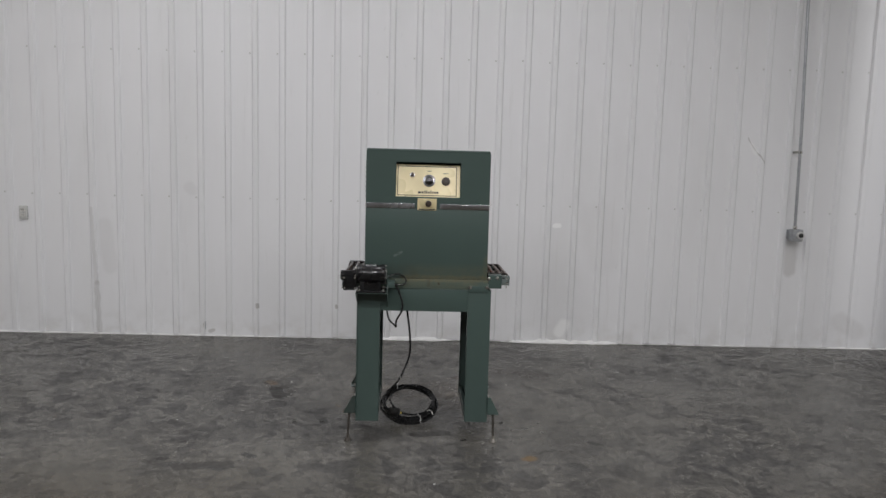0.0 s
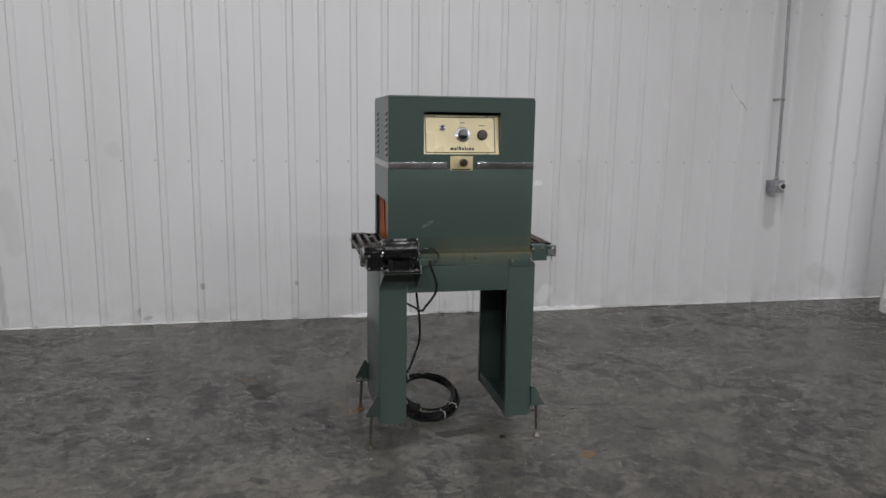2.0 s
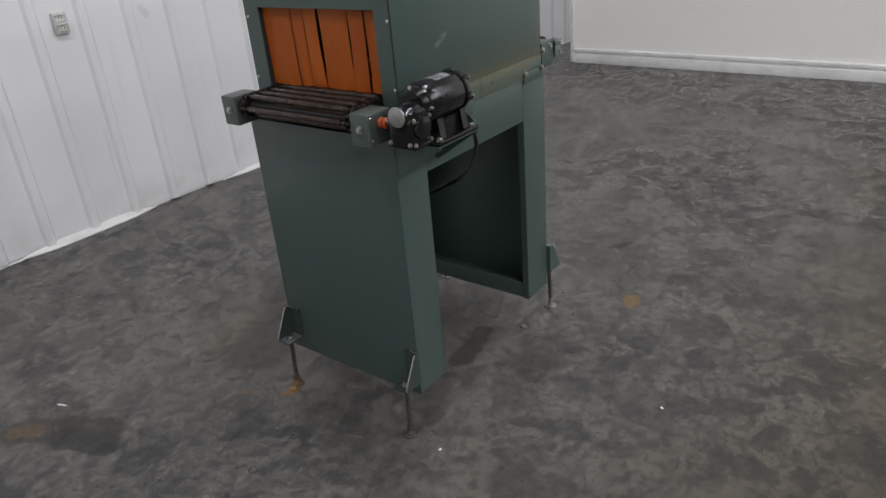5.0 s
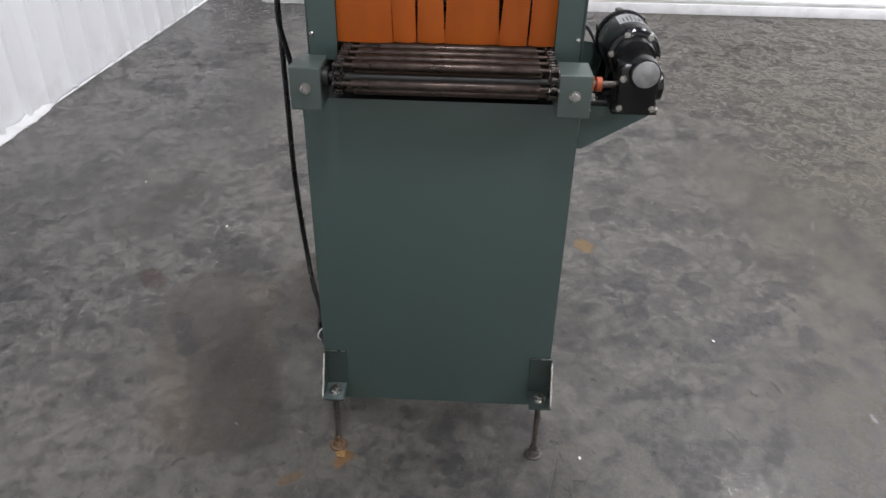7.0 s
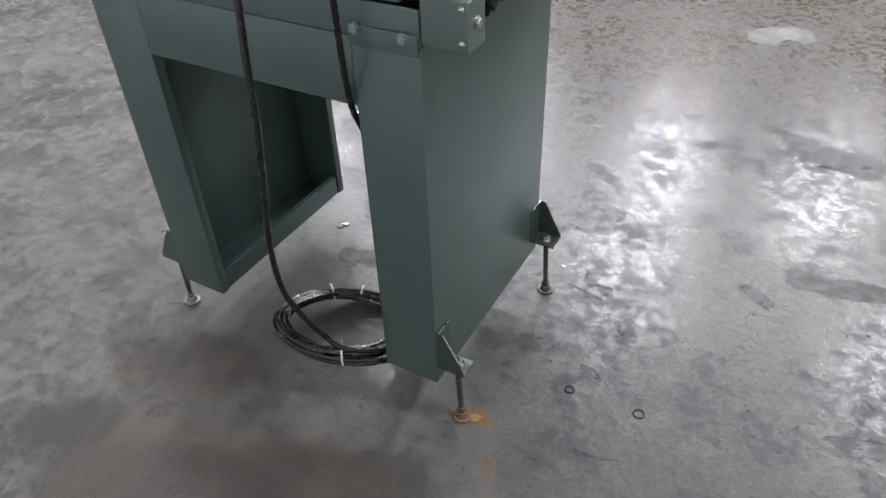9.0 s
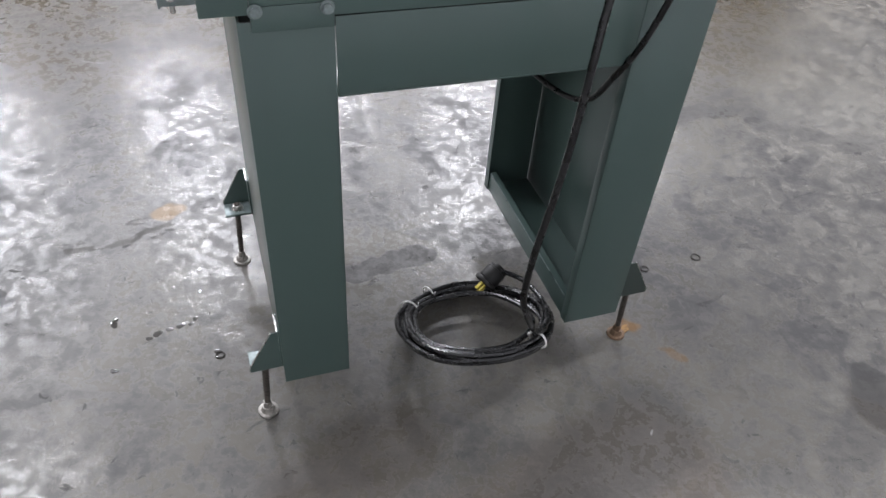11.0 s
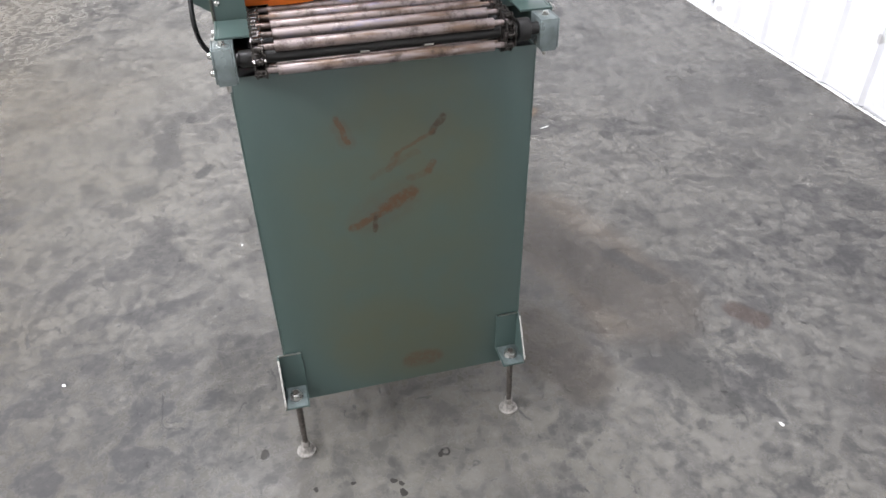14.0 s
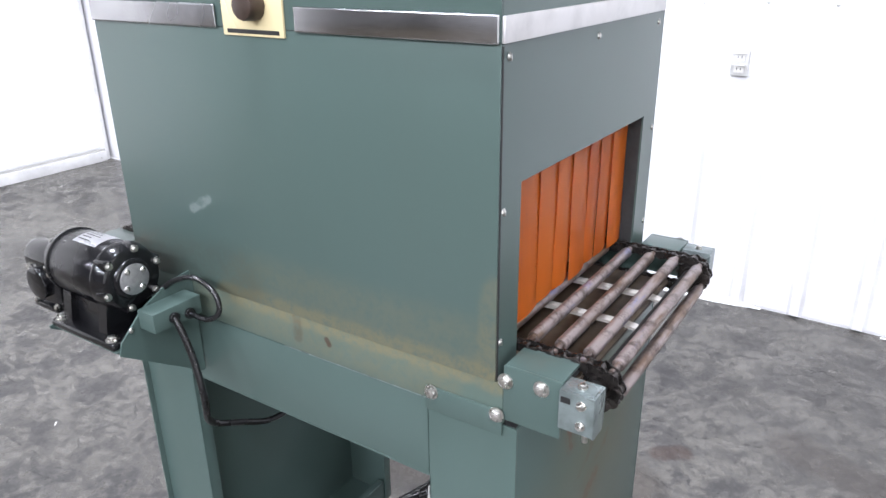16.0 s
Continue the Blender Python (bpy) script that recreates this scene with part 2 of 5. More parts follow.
# tint mask: floor gets darker and browner towards -y, with a wavering border
southward = n.ramp(n.math("ADD", split.outputs[1], n.math("MULTIPLY", n.noise(0.8, 4), 1.6)), 0.7, -0.7)
_c = n.mix(n.ramp(tone, 0.44, 0.56), (0.128, 0.121, 0.105), (0.108, 0.103, 0.092))
_c = n.mix(n.ramp(cloud, 0.47, 0.58, 0, 0.48), _c, (0.060, 0.057, 0.052))
_c = n.mix(n.ramp(cloud, 0.47, 0.38, 0, 0.45), _c, (0.142, 0.134, 0.118))
blot = n.math("MULTIPLY", n.ramp(mottle, 0.51, 0.565), n.math("ADD", n.math("MULTIPLY", region, 0.46), 0.27))
_c = n.mix(blot, _c, (0.036, 0.035, 0.036))
_c = n.mix(n.ramp(mottle, 0.46, 0.38, 0, 0.38), _c, (0.142, 0.135, 0.120))
_c = n.mix(n.ramp(relief, 0.52, 0.585, 0, 0.46), _c, (0.040, 0.039, 0.039))
_c = n.mix(n.ramp(relief, 0.47, 0.39, 0, 0.24), _c, (0.152, 0.145, 0.132))
grains = n.math("MULTIPLY", n.ramp(grain, 0.52, 0.57), n.math("ADD", n.math("MULTIPLY", region, 0.34), 0.24))
_c = n.mix(grains, _c, (0.038, 0.037, 0.037))
_c = n.mix(n.ramp(grain, 0.45, 0.38, 0, 0.18), _c, (0.150, 0.143, 0.130))
_c = n.mix(n.ramp(grit, 0.58, 0.80, 0, 0.08), _c, (0.16, 0.156, 0.15))
_c = n.vmath("MULTIPLY", _c, n.mix(southward, (1.0, 1.0, 1.0), (0.50, 0.43, 0.32)))
# worn spots where the sealer is gone: flat grey, sharp-edged, dull
worn = n.noise(2.1, 6, 0.55, 1.1, vec=n.scaled((1, 1.9, 1), (0, 0, 0.35)))
patch = n.ramp(worn, 0.690, 0.700)
_c = n.mix(n.math("MULTIPLY", patch, 0.55), _c, (0.058, 0.055, 0.050))
flake = n.noise(8, 6, 0.62, 1.2, vec=n.scaled((1, 2.2, 1), (0, 0, 0.5)))
flake2 = n.noise(21, 5, 0.6, 0.8, vec=n.scaled((1.6, 1, 1), (0, 0, -0.4)))
chips = n.math("MAXIMUM", n.ramp(flake, 0.650, 0.668), n.ramp(flake2, 0.668, 0.688))
specks = n.ramp(n.math("ADD", n.voronoi(15, vec=ragged), n.math("MULTIPLY", n.noise(9, 2), 0.25)), 0.160, 0.19, 1.0, 0.0)
specks2 = n.ramp(n.math("ADD", n.voronoi(43, vec=ragged), n.math("MULTIPLY", n.noise(15, 2), 0.4)), 0.205, 0.235, 1.0, 0.0)
chips = n.math("MAXIMUM", chips, n.math("MAXIMUM", specks, n.math("MULTIPLY", specks2, 0.8)))
_c = n.mix(n.math("MULTIPLY", chips, 0.65), _c, (0.036, 0.035, 0.034))
for ang, sc, ink, cover in ((0.5, 3.2, (0.17, 0.165, 0.155), 0.35), (-0.9, 2.6, (0.03, 0.03, 0.03), 0.55), (2.0, 2.1, (0.17, 0.165, 0.155), 0.30), (1.2, 3.9, (0.03, 0.03, 0.03), 0.5)):
    thin = n.noise(sc, 2, 0.4, 0.5, vec=n.scaled((14, 0.9, 1), (0, 0, ang)))
    line = n.ramp(n.math("ABSOLUTE", n.math("SUBTRACT", thin, 0.5)), 0.0, 0.006, 1.0, 0.0)
    line = n.math("MULTIPLY", line, n.ramp(n.noise(1.6 + sc, 2), 0.58, 0.70))
    _c = n.mix(n.math("MULTIPLY", line, cover), _c, ink)
DIRT, PALE = (0.036, 0.035, 0.033), (0.26, 0.255, 0.245)
for a, b, wide, strength, tint in [
        ((-1.04, 1.06, 0), (-0.90, 0.85, 0), 0.050, 0.75, (0.028, 0.024, 0.019)),
        ((-1.05, 1.08, 0), (-1.02, 1.03, 0), 0.026, 0.7, (0.110, 0.073, 0.042)),
        ((0.56, -0.235, 0), (0.60, -0.205, 0), 0.012, 0.8, (0.170, 0.108, 0.046)),
        ((-1.05, -1.10, 0), (-0.98, -0.98, 0), 0.036, 0.8, DIRT), ((-1.20, -1.14, 0), (-1.08, -1.02, 0), 0.03, 0.7, DIRT),
        ((-1.16, -0.34, 0), (-1.02, -0.39, 0), 0.020, 0.8, DIRT),
        ((-0.47, 0.50, 0), (-0.44, 0.47, 0), 0.010, 0.8, (0.17, 0.092, 0.035)), ((-0.53, 0.60, 0), (-0.50, 0.57, 0), 0.008, 0.6, (0.14, 0.085, 0.04)),
        ((0.60, 1.45, 0), (0.90, 1.30, 0), 0.06, 0.5, (0.052, 0.044, 0.038)), ((0.99, -0.01, 0), (0.96, 0.02, 0), 0.014, 0.8, DIRT),
        ((0.86, -0.36, 0), (0.80, -0.30, 0), 0.022, 0.7, DIRT), ((-0.30, 0.85, 0), (0.15, 0.95, 0), 0.12, 0.4, (0.105, 0.078, 0.053)),
        ((0.20, 1.02, 0), (-0.35, 0.75, 0), 0.08, 0.45, DIRT), ((-0.93, -0.20, 0), (-0.88, -0.23, 0), 0.014, 0.9, DIRT),
        ((-0.99, -0.30, 0), (-0.96, -0.37, 0), 0.012, 0.9, DIRT), ((-0.22, -1.22, 0), (-0.12, -1.02, 0), 0.020, 0.55, DIRT),
        ((-0.60, -0.90, 0), (-0.68, -1.03, 0), 0.018, 0.8, DIRT), ((-0.86, -1.16, 0), (-0.74, -1.10, 0), 0.022, 0.6, DIRT),
        ((-0.83, -0.40, 0), (-0.80, -0.44, 0), 0.030, 0.7, DIRT),
        ((-1.30, -0.33, 0), (-1.24, -0.34, 0), 0.028, 0.7, DIRT), ((0.24, 1.20, 0), (0.28, 1.24, 0), 0.026, 0.8, (0.052, 0.036, 0.029)),
        ((0.33, 0.90, 0), (0.42, 0.96, 0), 0.050, 0.6, DIRT), ((-0.07, 0.98, 0), (0.06, 1.06, 0), 0.024, 0.65, DIRT),
        ((0.18, 0.64, 0), (0.34, 0.70, 0), 0.070, 0.5, (0.052, 0.041, 0.030)),
        ((1.14, -1.25, 0), (0.76, -1.11, 0), 0.003, 0.45, PALE), ((0.76, -1.11, 0), (0.48, -1.01, 0), 0.003, 0.35, PALE), ((-0.235, -0.879, 0), (-0.36, -0.895, 0), 0.0035, 0.8, PALE),
        ((-0.332, 0.806, 0), (-0.374, 0.743, 0), 0.002, 0.8, PALE), ((-0.06, -1.21, 0), (-0.29, -1.15, 0), 0.02, 0.5, DIRT)]:
    _c = n.mix(n.math("MULTIPLY", n.streak(a, b, wide, 1.8, shake), strength), _c, tint)
# dull worn islands with crisp edges, and a squarish pale patch
crisp = n.wobble(9, 0.10)
DULL = (0.060, 0.057, 0.053)
spots = n.math("MULTIPLY", chips, 0.0)
for a, b, wide, strength, tint in [
        ((-0.92, -1.03, 0), (-1.10, -0.98, 0), 0.055, 0.85, DULL), ((-1.00, -1.06, 0), (-1.20, -1.02, 0), 0.03, 0.8, DULL), ((-0.80, -1.13, 0), (-0.92, -1.08, 0), 0.028, 0.8, DULL),
        ((-1.01, -0.33, 0), (-1.22, -0.37, 0), 0.040, 0.8, DULL), ((-0.63, -0.95, 0), (-0.68, -0.95, 0), 0.022, 0.8, DULL), ((-0.91, -1.25, 0), (-0.94, -1.24, 0), 0.018, 0.8, DULL),
        ((-0.03, -1.17, 0), (-0.28, -1.15, 0), 0.018, 0.8, (0.06, 0.058, 0.055)), ((-0.83, -0.80, 0), (-0.78, -0.90, 0), 0.015, 0.7, DULL), ((-0.61, -0.94, 0), (-0.78, -0.76, 0), 0.012, 0.6, DULL),
        ((0.14, 0.13, 0), (-0.04, 0.10, 0), 0.035, 0.75, (0.040, 0.038, 0.036)), ((-0.92, 0.78, 0), (-0.98, 0.91, 0), 0.045, 0.75, DIRT), ((0.99, -0.02, 0), (1.02, -0.01, 0), 0.018, 0.8, DIRT),
        ((-0.62, -1.93, 0), (-0.66, -2.00, 0), 0.075, 0.40, (0.19, 0.185, 0.175)), ((-0.72, -2.04, 0), (-0.76, -2.00, 0), 0.06, 0.40, (0.19, 0.185, 0.175)),
        ((0.34, 0.99, 0), (0.52, 0.98, 0), 0.05, 0.45, DIRT), ((1.45, -0.44, 0), (1.52, -0.50, 0), 0.06, 0.5, DIRT), ((1.62, -0.85, 0), (1.68, -0.83, 0), 0.04, 0.7, DIRT),
        ((0.85, -1.08, 0), (0.66, -0.97, 0), 0.0035, 0.5, (0.2, 0.19, 0.18)), ((1.66, -0.86, 0), (1.72, -0.88, 0), 0.03, 0.7, DIRT)]:
    mark = n.math("MULTIPLY", n.streak(a, b, wide, 1.12, crisp), strength)
    _c = n.mix(mark, _c, tint)
    spots = n.math("MAXIMUM", spots, mark)
_r = n.math("ADD", n.ramp(cloud, 0.40, 0.60, 0.19, 0.27), n.math("MULTIPLY", blot, 0.21))
_r = n.math("ADD", _r, n.math("MULTIPLY", n.math("MAXIMUM", n.ramp(relief, 0.51, 0.57), n.ramp(grain, 0.51, 0.56)), 0.18))
_r = n.math("ADD", _r, n.math("MULTIPLY", n.math("MAXIMUM", patch, chips), 0.34))
_r = n.math("ADD", _r, n.math("MULTIPLY", spots, 0.30))
_n = n.bump(mottle, 0.05, 0.008)
_n = n.bump(relief, 0.22, 0.0030, _n)
_n = n.bump(grain, 0.30, 0.0024, _n)
_n = n.bump(n.noise(62, 3, 0.6), 0.24, 0.0016, _n)
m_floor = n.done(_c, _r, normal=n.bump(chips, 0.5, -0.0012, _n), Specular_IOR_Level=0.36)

n = Nodes("white_ribbed_sheet_metal")
n.coord = n.vmath("MULTIPLY", n.t.nodes.new("ShaderNodeNewGeometry").outputs["Position"], (1, 0, 1))
_d = n.noise(1.3, 5, 0.6, vec=n.scaled((1, 1, 0.3)))
_c = n.mix(n.ramp(_d, 0.45, 0.75, 0, 0.5), (0.775, 0.775, 0.79), (0.69, 0.69, 0.695))
_c = n.mix(n.ramp(n.noise(5, 6, 0.65, vec=n.scaled((2.2, 1, 0.16))), 0.58, 0.80, 0, 0.35), _c, (0.50, 0.49, 0.47))
_c = n.mix(n.ramp(n.noise(22, 5, 0.7, vec=n.scaled((1, 1, 0.3))), 0.60, 0.78, 0, 0.22), _c, (0.46, 0.45, 0.43))
rise = n.t.nodes.new("ShaderNodeSeparateXYZ")
n.put(rise.inputs[0], n.coord)
_c = n.mix(n.math("MULTIPLY", n.ramp(rise.outputs[2], 0.0, 0.30, 0.3, 0.0), n.ramp(n.noise(7, 5), 0.4, 0.7)), _c, (0.46, 0.44, 0.41))
GREY = (0.30, 0.28, 0.26)
for a, b, wide, strength, tint in [
        ((-2.83, 0, 1.10), (-2.80, 0, 0.45), 0.010, 0.22, GREY), ((-2.80, 0, 0.45), (-2.785, 0, 0.02), 0.012, 0.30, GREY), ((-2.72, 0, 0.95), (-2.68, 0, 0.60), 0.04, 0.10, GREY),
        ((-1.83, 0, 0.04), (-1.80, 0, 0.05), 0.010, 0.5, GREY), ((2.84, 0, 1.857), (3.0, 0, 1.64), 0.0035, 0.5, GREY), ((2.88, 0, 1.80), (2.92, 0, 1.73), 0.012, 0.35, (0.9, 0.9, 0.9)),
        ((3.30, 0, 0.95), (3.30, 0, 0.70), 0.035, 0.35, GREY), ((-1.414, 0, 0.286), (-1.412, 0, 0.27), 0.008, 0.6, GREY), ((-0.721, 0, 0.291), (-0.719, 0, 0.275), 0.008, 0.6, GREY),
        ((1.186, 0, 1.05), (1.22, 0, 1.05), 0.012, 0.8, (0.92, 0.92, 0.92)), ((1.26, 0, 0.10), (1.30, 0, 0.17), 0.03, 0.7, (0.9, 0.9, 0.9)), ((1.55, 0, 1.10), (1.64, 0, 0.80), 0.10, 0.07, GREY),
        ((0.5, 0, 1.0), (0.52, 0, 0.97), 0.012, 0.2, GREY), ((3.80, 0, 0.25), (3.95, 0, 0.16), 0.05, 0.16, GREY), ((-1.99, 0, 1.30), (-1.97, 0, 1.28), 0.03, 0.10, GREY)]:
    _c = n.mix(n.math("MULTIPLY", n.streak(a, b, wide, 2.2, n.wobble(14, 0.03)), strength), _c, tint)
m_wall = n.done(_c, n.ramp(_d, 0.3, 0.7, 0.34, 0.5), normal=n.bump(n.noise(2.2, 3, 0.5, vec=n.scaled((1, 1, 0.5))), 0.12, 0.02), Specular_IOR_Level=0.5)

n = Nodes("stained_white_wall_board")
_d = n.noise(0.9, 6, 0.62, 0.3)
_c = n.mix(n.ramp(_d, 0.48, 0.72, 0, 0.6), (0.88, 0.87, 0.835), (0.77, 0.765, 0.70))
_c = n.mix(n.ramp(n.noise(2.6, 6, 0.7, 0.5), 0.60, 0.80, 0, 0.4), _c, (0.55, 0.54, 0.50))
m_board = n.done(_c, 0.55, normal=n.bump(n.noise(3, 4), 0.1, 0.01))
m_trim = plain("white_painted_sill", (0.82, 0.82, 0.81), 0.4, 0, 0.18, 8)
m_ceiling = plain("grey_roof_sheet", (0.30, 0.30, 0.30), 0.6, 0, 0.1, 3)
m_block = plain("grey_block_wall", (0.22, 0.215, 0.205), 0.7, 0, 0.2, 4)
m_conduit = plain("galvanised_conduit", (0.40, 0.41, 0.43), 0.45, 0.6, 0.25, 30)
m_cover = plain("grey_outlet_cover", (0.60, 0.60, 0.585), 0.4, 0.2, 0.15)
m_puddle = plain("wet_drop", (0.045, 0.042, 0.038), 0.12, 0, 0.2, 60, Specular_IOR_Level=0.9)

# --- mesh helpers ---
PLACED = {}


def mesh_of(bm, mat, name, smooth=False):
    """Turns a bmesh into mesh data with a material."""
    bmesh.ops.recalc_face_normals(bm, faces=bm.faces)
    me = bpy.data.meshes.new(name)
    bm.to_mesh(me)
    bm.free()
    me.materials.append(mat)
    if smooth:
        for p in me.polygons:
            p.use_smooth = True
        me.set_sharp_from_angle(angle=radians(38))
    return me


def hold(name, me, parent=None, m=None, label=""):
    """Links mesh data (or None for an Empty) at the world pose m, under parent."""
    ob = new(name, me)
    m = m or Matrix.Identity(4)
    ob.matrix_basis = m
    if parent is not None:
        ob.parent = parent
        ob.matrix_parent_inverse = PLACED[parent].inverted()
    PLACED[ob] = m
    return tagged(ob, label=label)


def part(name, bm, mat, parent, label="", smooth=True):
    return hold(name, mesh_of(bm, mat, name, smooth), parent, None, label)


def thing(name, at, label, category, group="", kind=""):
    return tagged(hold(name, None, None, Matrix.Translation(at)), label, category, group, kind)


def slab(a, b, bevel=0.0, seg=2, bm=None):
    """A box between two corners, with rounded edges."""
    one = bmesh.new()
    bmesh.ops.create_cube(one, size=1)
    for v in one.verts:
        v.co = Vector([a[i] + (b[i] - a[i]) * (v.co[i] + 0.5) for i in range(3)])
    if bevel:
        bmesh.ops.bevel(one, geom=one.edges[:], offset=bevel, segments=seg, affect="EDGES", profile=0.6)
    return add(bm, one)


def add(bm, more):
    """Joins a second bmesh into the first."""
    if bm is None:
        return more
    tmp = bpy.data.meshes.new("tmp")
    more.to_mesh(tmp)
    more.free()
    bm.from_mesh(tmp)
    bpy.data.meshes.remove(tmp)
    return bm


AXIS = {"x": Matrix.Rotation(radians(90), 4, "Y"), "y": Matrix.Rotation(radians(-90), 4, "X"), "z": Matrix.Identity(4)}


def drum(a, axis, length, r, r2=None, n=24, bevel=0.0, bm=None):
    """A cylinder or cone from the point a along an axis."""
    one = bmesh.new()
    bmesh.ops.create_cone(one, cap_ends=True, segments=n, radius1=r, radius2=r if r2 is None else r2, depth=length)
    bmesh.ops.translate(one, verts=one.verts, vec=(0, 0, length / 2))
    if bevel:
        rims = [e for e in one.edges if len(e.link_faces) == 2 and any(len(f.verts) > 4 for f in e.link_faces)]
        bmesh.ops.bevel(one, geom=rims, offset=bevel, segments=2, affect="EDGES", profile=0.5)
    bmesh.ops.transform(one, verts=one.verts, matrix=Matrix.Translation(a) @ AXIS[axis])
    return add(bm, one)


def sheet(outline, axis, at, thick, bevel=0.0, bm=None):
    """A plate with the given outline (pairs of the other two coordinates) at one coordinate, thick along the axis."""
    one = bmesh.new()
    i = "xyz".index(axis)
    rest = [k for k in range(3) if k != i]
    ends = []
    for level in (at, at + thick):
        ring = []
        for u, v in outline:
            co = [0.0, 0.0, 0.0]
            co[i], co[rest[0]], co[rest[1]] = level, u, v
            ring.append(one.verts.new(co))
        ends.append(ring)
    one.faces.new(ends[0])
    one.faces.new(ends[1][::-1])
    k = len(outline)
    for j in range(k):
        one.faces.new((ends[0][j], ends[0][(j + 1) % k], ends[1][(j + 1) % k], ends[1][j]))
    bmesh.ops.recalc_face_normals(one, faces=one.faces)
    if bevel:
        bmesh.ops.bevel(one, geom=one.edges[:], offset=bevel, segments=2, affect="EDGES", profile=0.6)
    return add(bm, one)


def smooth_line(points, steps=8):
    """Points on a Catmull-Rom curve through the given ones."""
    p = [Vector(q) for q in points]
    p = [p[0] * 2 - p[1]] + p + [p[-1] * 2 - p[-2]]
    out = []
    for a, b, c, d in zip(p, p[1:], p[2:], p[3:]):
        for k in range(steps):
            t = k / steps
            out.append(0.5 * (2 * b + (c - a) * t + (2 * a - 5 * b + 4 * c - d) * t * t + (3 * b - a - 3 * c + d) * t ** 3))
    return out + [p[-2]]


def hose(points, r, n=8, bm=None, closed=False):
    """A tube along a line of points."""
    one = bmesh.new()
    pts = [Vector(q) for q in points]
    rings, side = [], None
    k = len(pts)
    for i, q in enumerate(pts):
        ahead = (pts[(i + 1) % k] - pts[i - 1]) if closed else (pts[min(i + 1, k - 1)] - pts[max(i - 1, 0)])
        ahead.normalize()
        if side is None:
            side = ahead.orthogonal().normalized()
        side = (side - ahead * side.dot(ahead)).normalized()
        up = ahead.cross(side)
        rings.append([one.verts.new(q + r * (side * math.cos(t) + up * math.sin(t))) for t in (2 * math.pi * j / n for j in range(n))])
    for a, b in zip(rings, rings[1:] + (rings[:1] if closed else [])):
        for j in range(n):
            one.faces.new((a[j], a[(j + 1) % n], b[(j + 1) % n], b[j]))
    if not closed:
        one.faces.new(rings[0][::-1])
        one.faces.new(rings[-1])
    return add(bm, one)


def bolt_mesh(name, r, h, washer, mat):
    """A hexagon head on a washer, pointing along +z."""
    bm = drum((0, 0, 0), "z", 0.0018, washer, n=16)
    drum((0, 0, 0.0018), "z", h, r, n=6, bevel=r * 0.12, bm=bm)
    drum((0, 0, 0.0018 + h), "z", 0.0006, r * 0.6, n=10, bm=bm)
    return mesh_of(bm, mat, name)


def screw_mesh(name, r, mat):
    """A round-headed screw with a slot, pointing along +z."""
    bm = bmesh.new()
    bmesh.ops.create_uvsphere(bm, u_segments=10, v_segments=6, radius=r)
    bmesh.ops.delete(bm, geom=[v for v in bm.verts if v.co.z < -1e-4], context="VERTS")
    for v in bm.verts:
        v.co.z *= 0.55
    slab((-r * 0.8, -r * 0.13, r * 0.46), (r * 0.8, r * 0.13, r * 0.58), bm=bm)
    return mesh_of(bm, mat, name, True)


FACE = {"-y": Matrix.Rotation(radians(90), 4, "X"), "+y": Matrix.Rotation(radians(-90), 4, "X"),
        "+x": Matrix.Rotation(radians(90), 4, "Y"), "-x": Matrix.Rotation(radians(-90), 4, "Y"), "+z": Matrix.Identity(4)}


def fix(name, me, at, face, parent, turn=0.0):
    return hold(name, me, parent, Matrix.Translation(at) @ FACE[face] @ Matrix.Rotation(turn, 4, "Z"))


me_bolt = bolt_mesh("bolt", 0.0075, 0.005, 0.010, m_steel)
me_bolt_small = bolt_mesh("small_bolt", 0.0045, 0.0035, 0.0058, m_steel)
me_bolt_green = bolt_mesh("painted_bolt", 0.0075, 0.005, 0.010, m_green_dull)
me_screw = screw_mesh("screw", 0.0048, m_steel)
me_wall_screw = screw_mesh("wall_screw", 0.008, m_cover)

# --- the hall ---
WALL_Y, EAST, WEST, SOUTH = 2.372, 4.11, -4.33, -14.5
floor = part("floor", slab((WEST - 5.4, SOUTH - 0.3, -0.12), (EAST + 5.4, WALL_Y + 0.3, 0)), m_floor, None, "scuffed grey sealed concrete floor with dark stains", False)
tagged(floor, category="floor", kind="structure")
# roof and south wall are out of view, toned down to dim bounce and reflections
ceiling = part("ceiling", slab((WEST - 5.4, SOUTH - 0.3, CEIL), (EAST + 5.4, WALL_Y + 0.3, CEIL + 0.15)), m_ceiling, None, "unseen grey sheet metal roof lining over the hall", False)
tagged(ceiling, category="ceiling", kind="structure")
south = part("wall_south", slab((WEST - 5.4, SOUTH - 0.25, 0), (EAST + 5.4, SOUTH, CEIL)), m_block, None, "unseen plain grey wall closing the hall to the south", False)
tagged(south, category="wall", kind="structure")

north = part("wall_north", slab((WEST - 1.4, WALL_Y + 0.004, 0), (EAST + 1.4, WALL_Y + 0.2, CEIL)), m_wall, None, "white ribbed sheet metal wall with screw rows", False)
tagged(north, category="wall", kind="structure")
RIB, RIB_X0 = 0.2316, -0.500


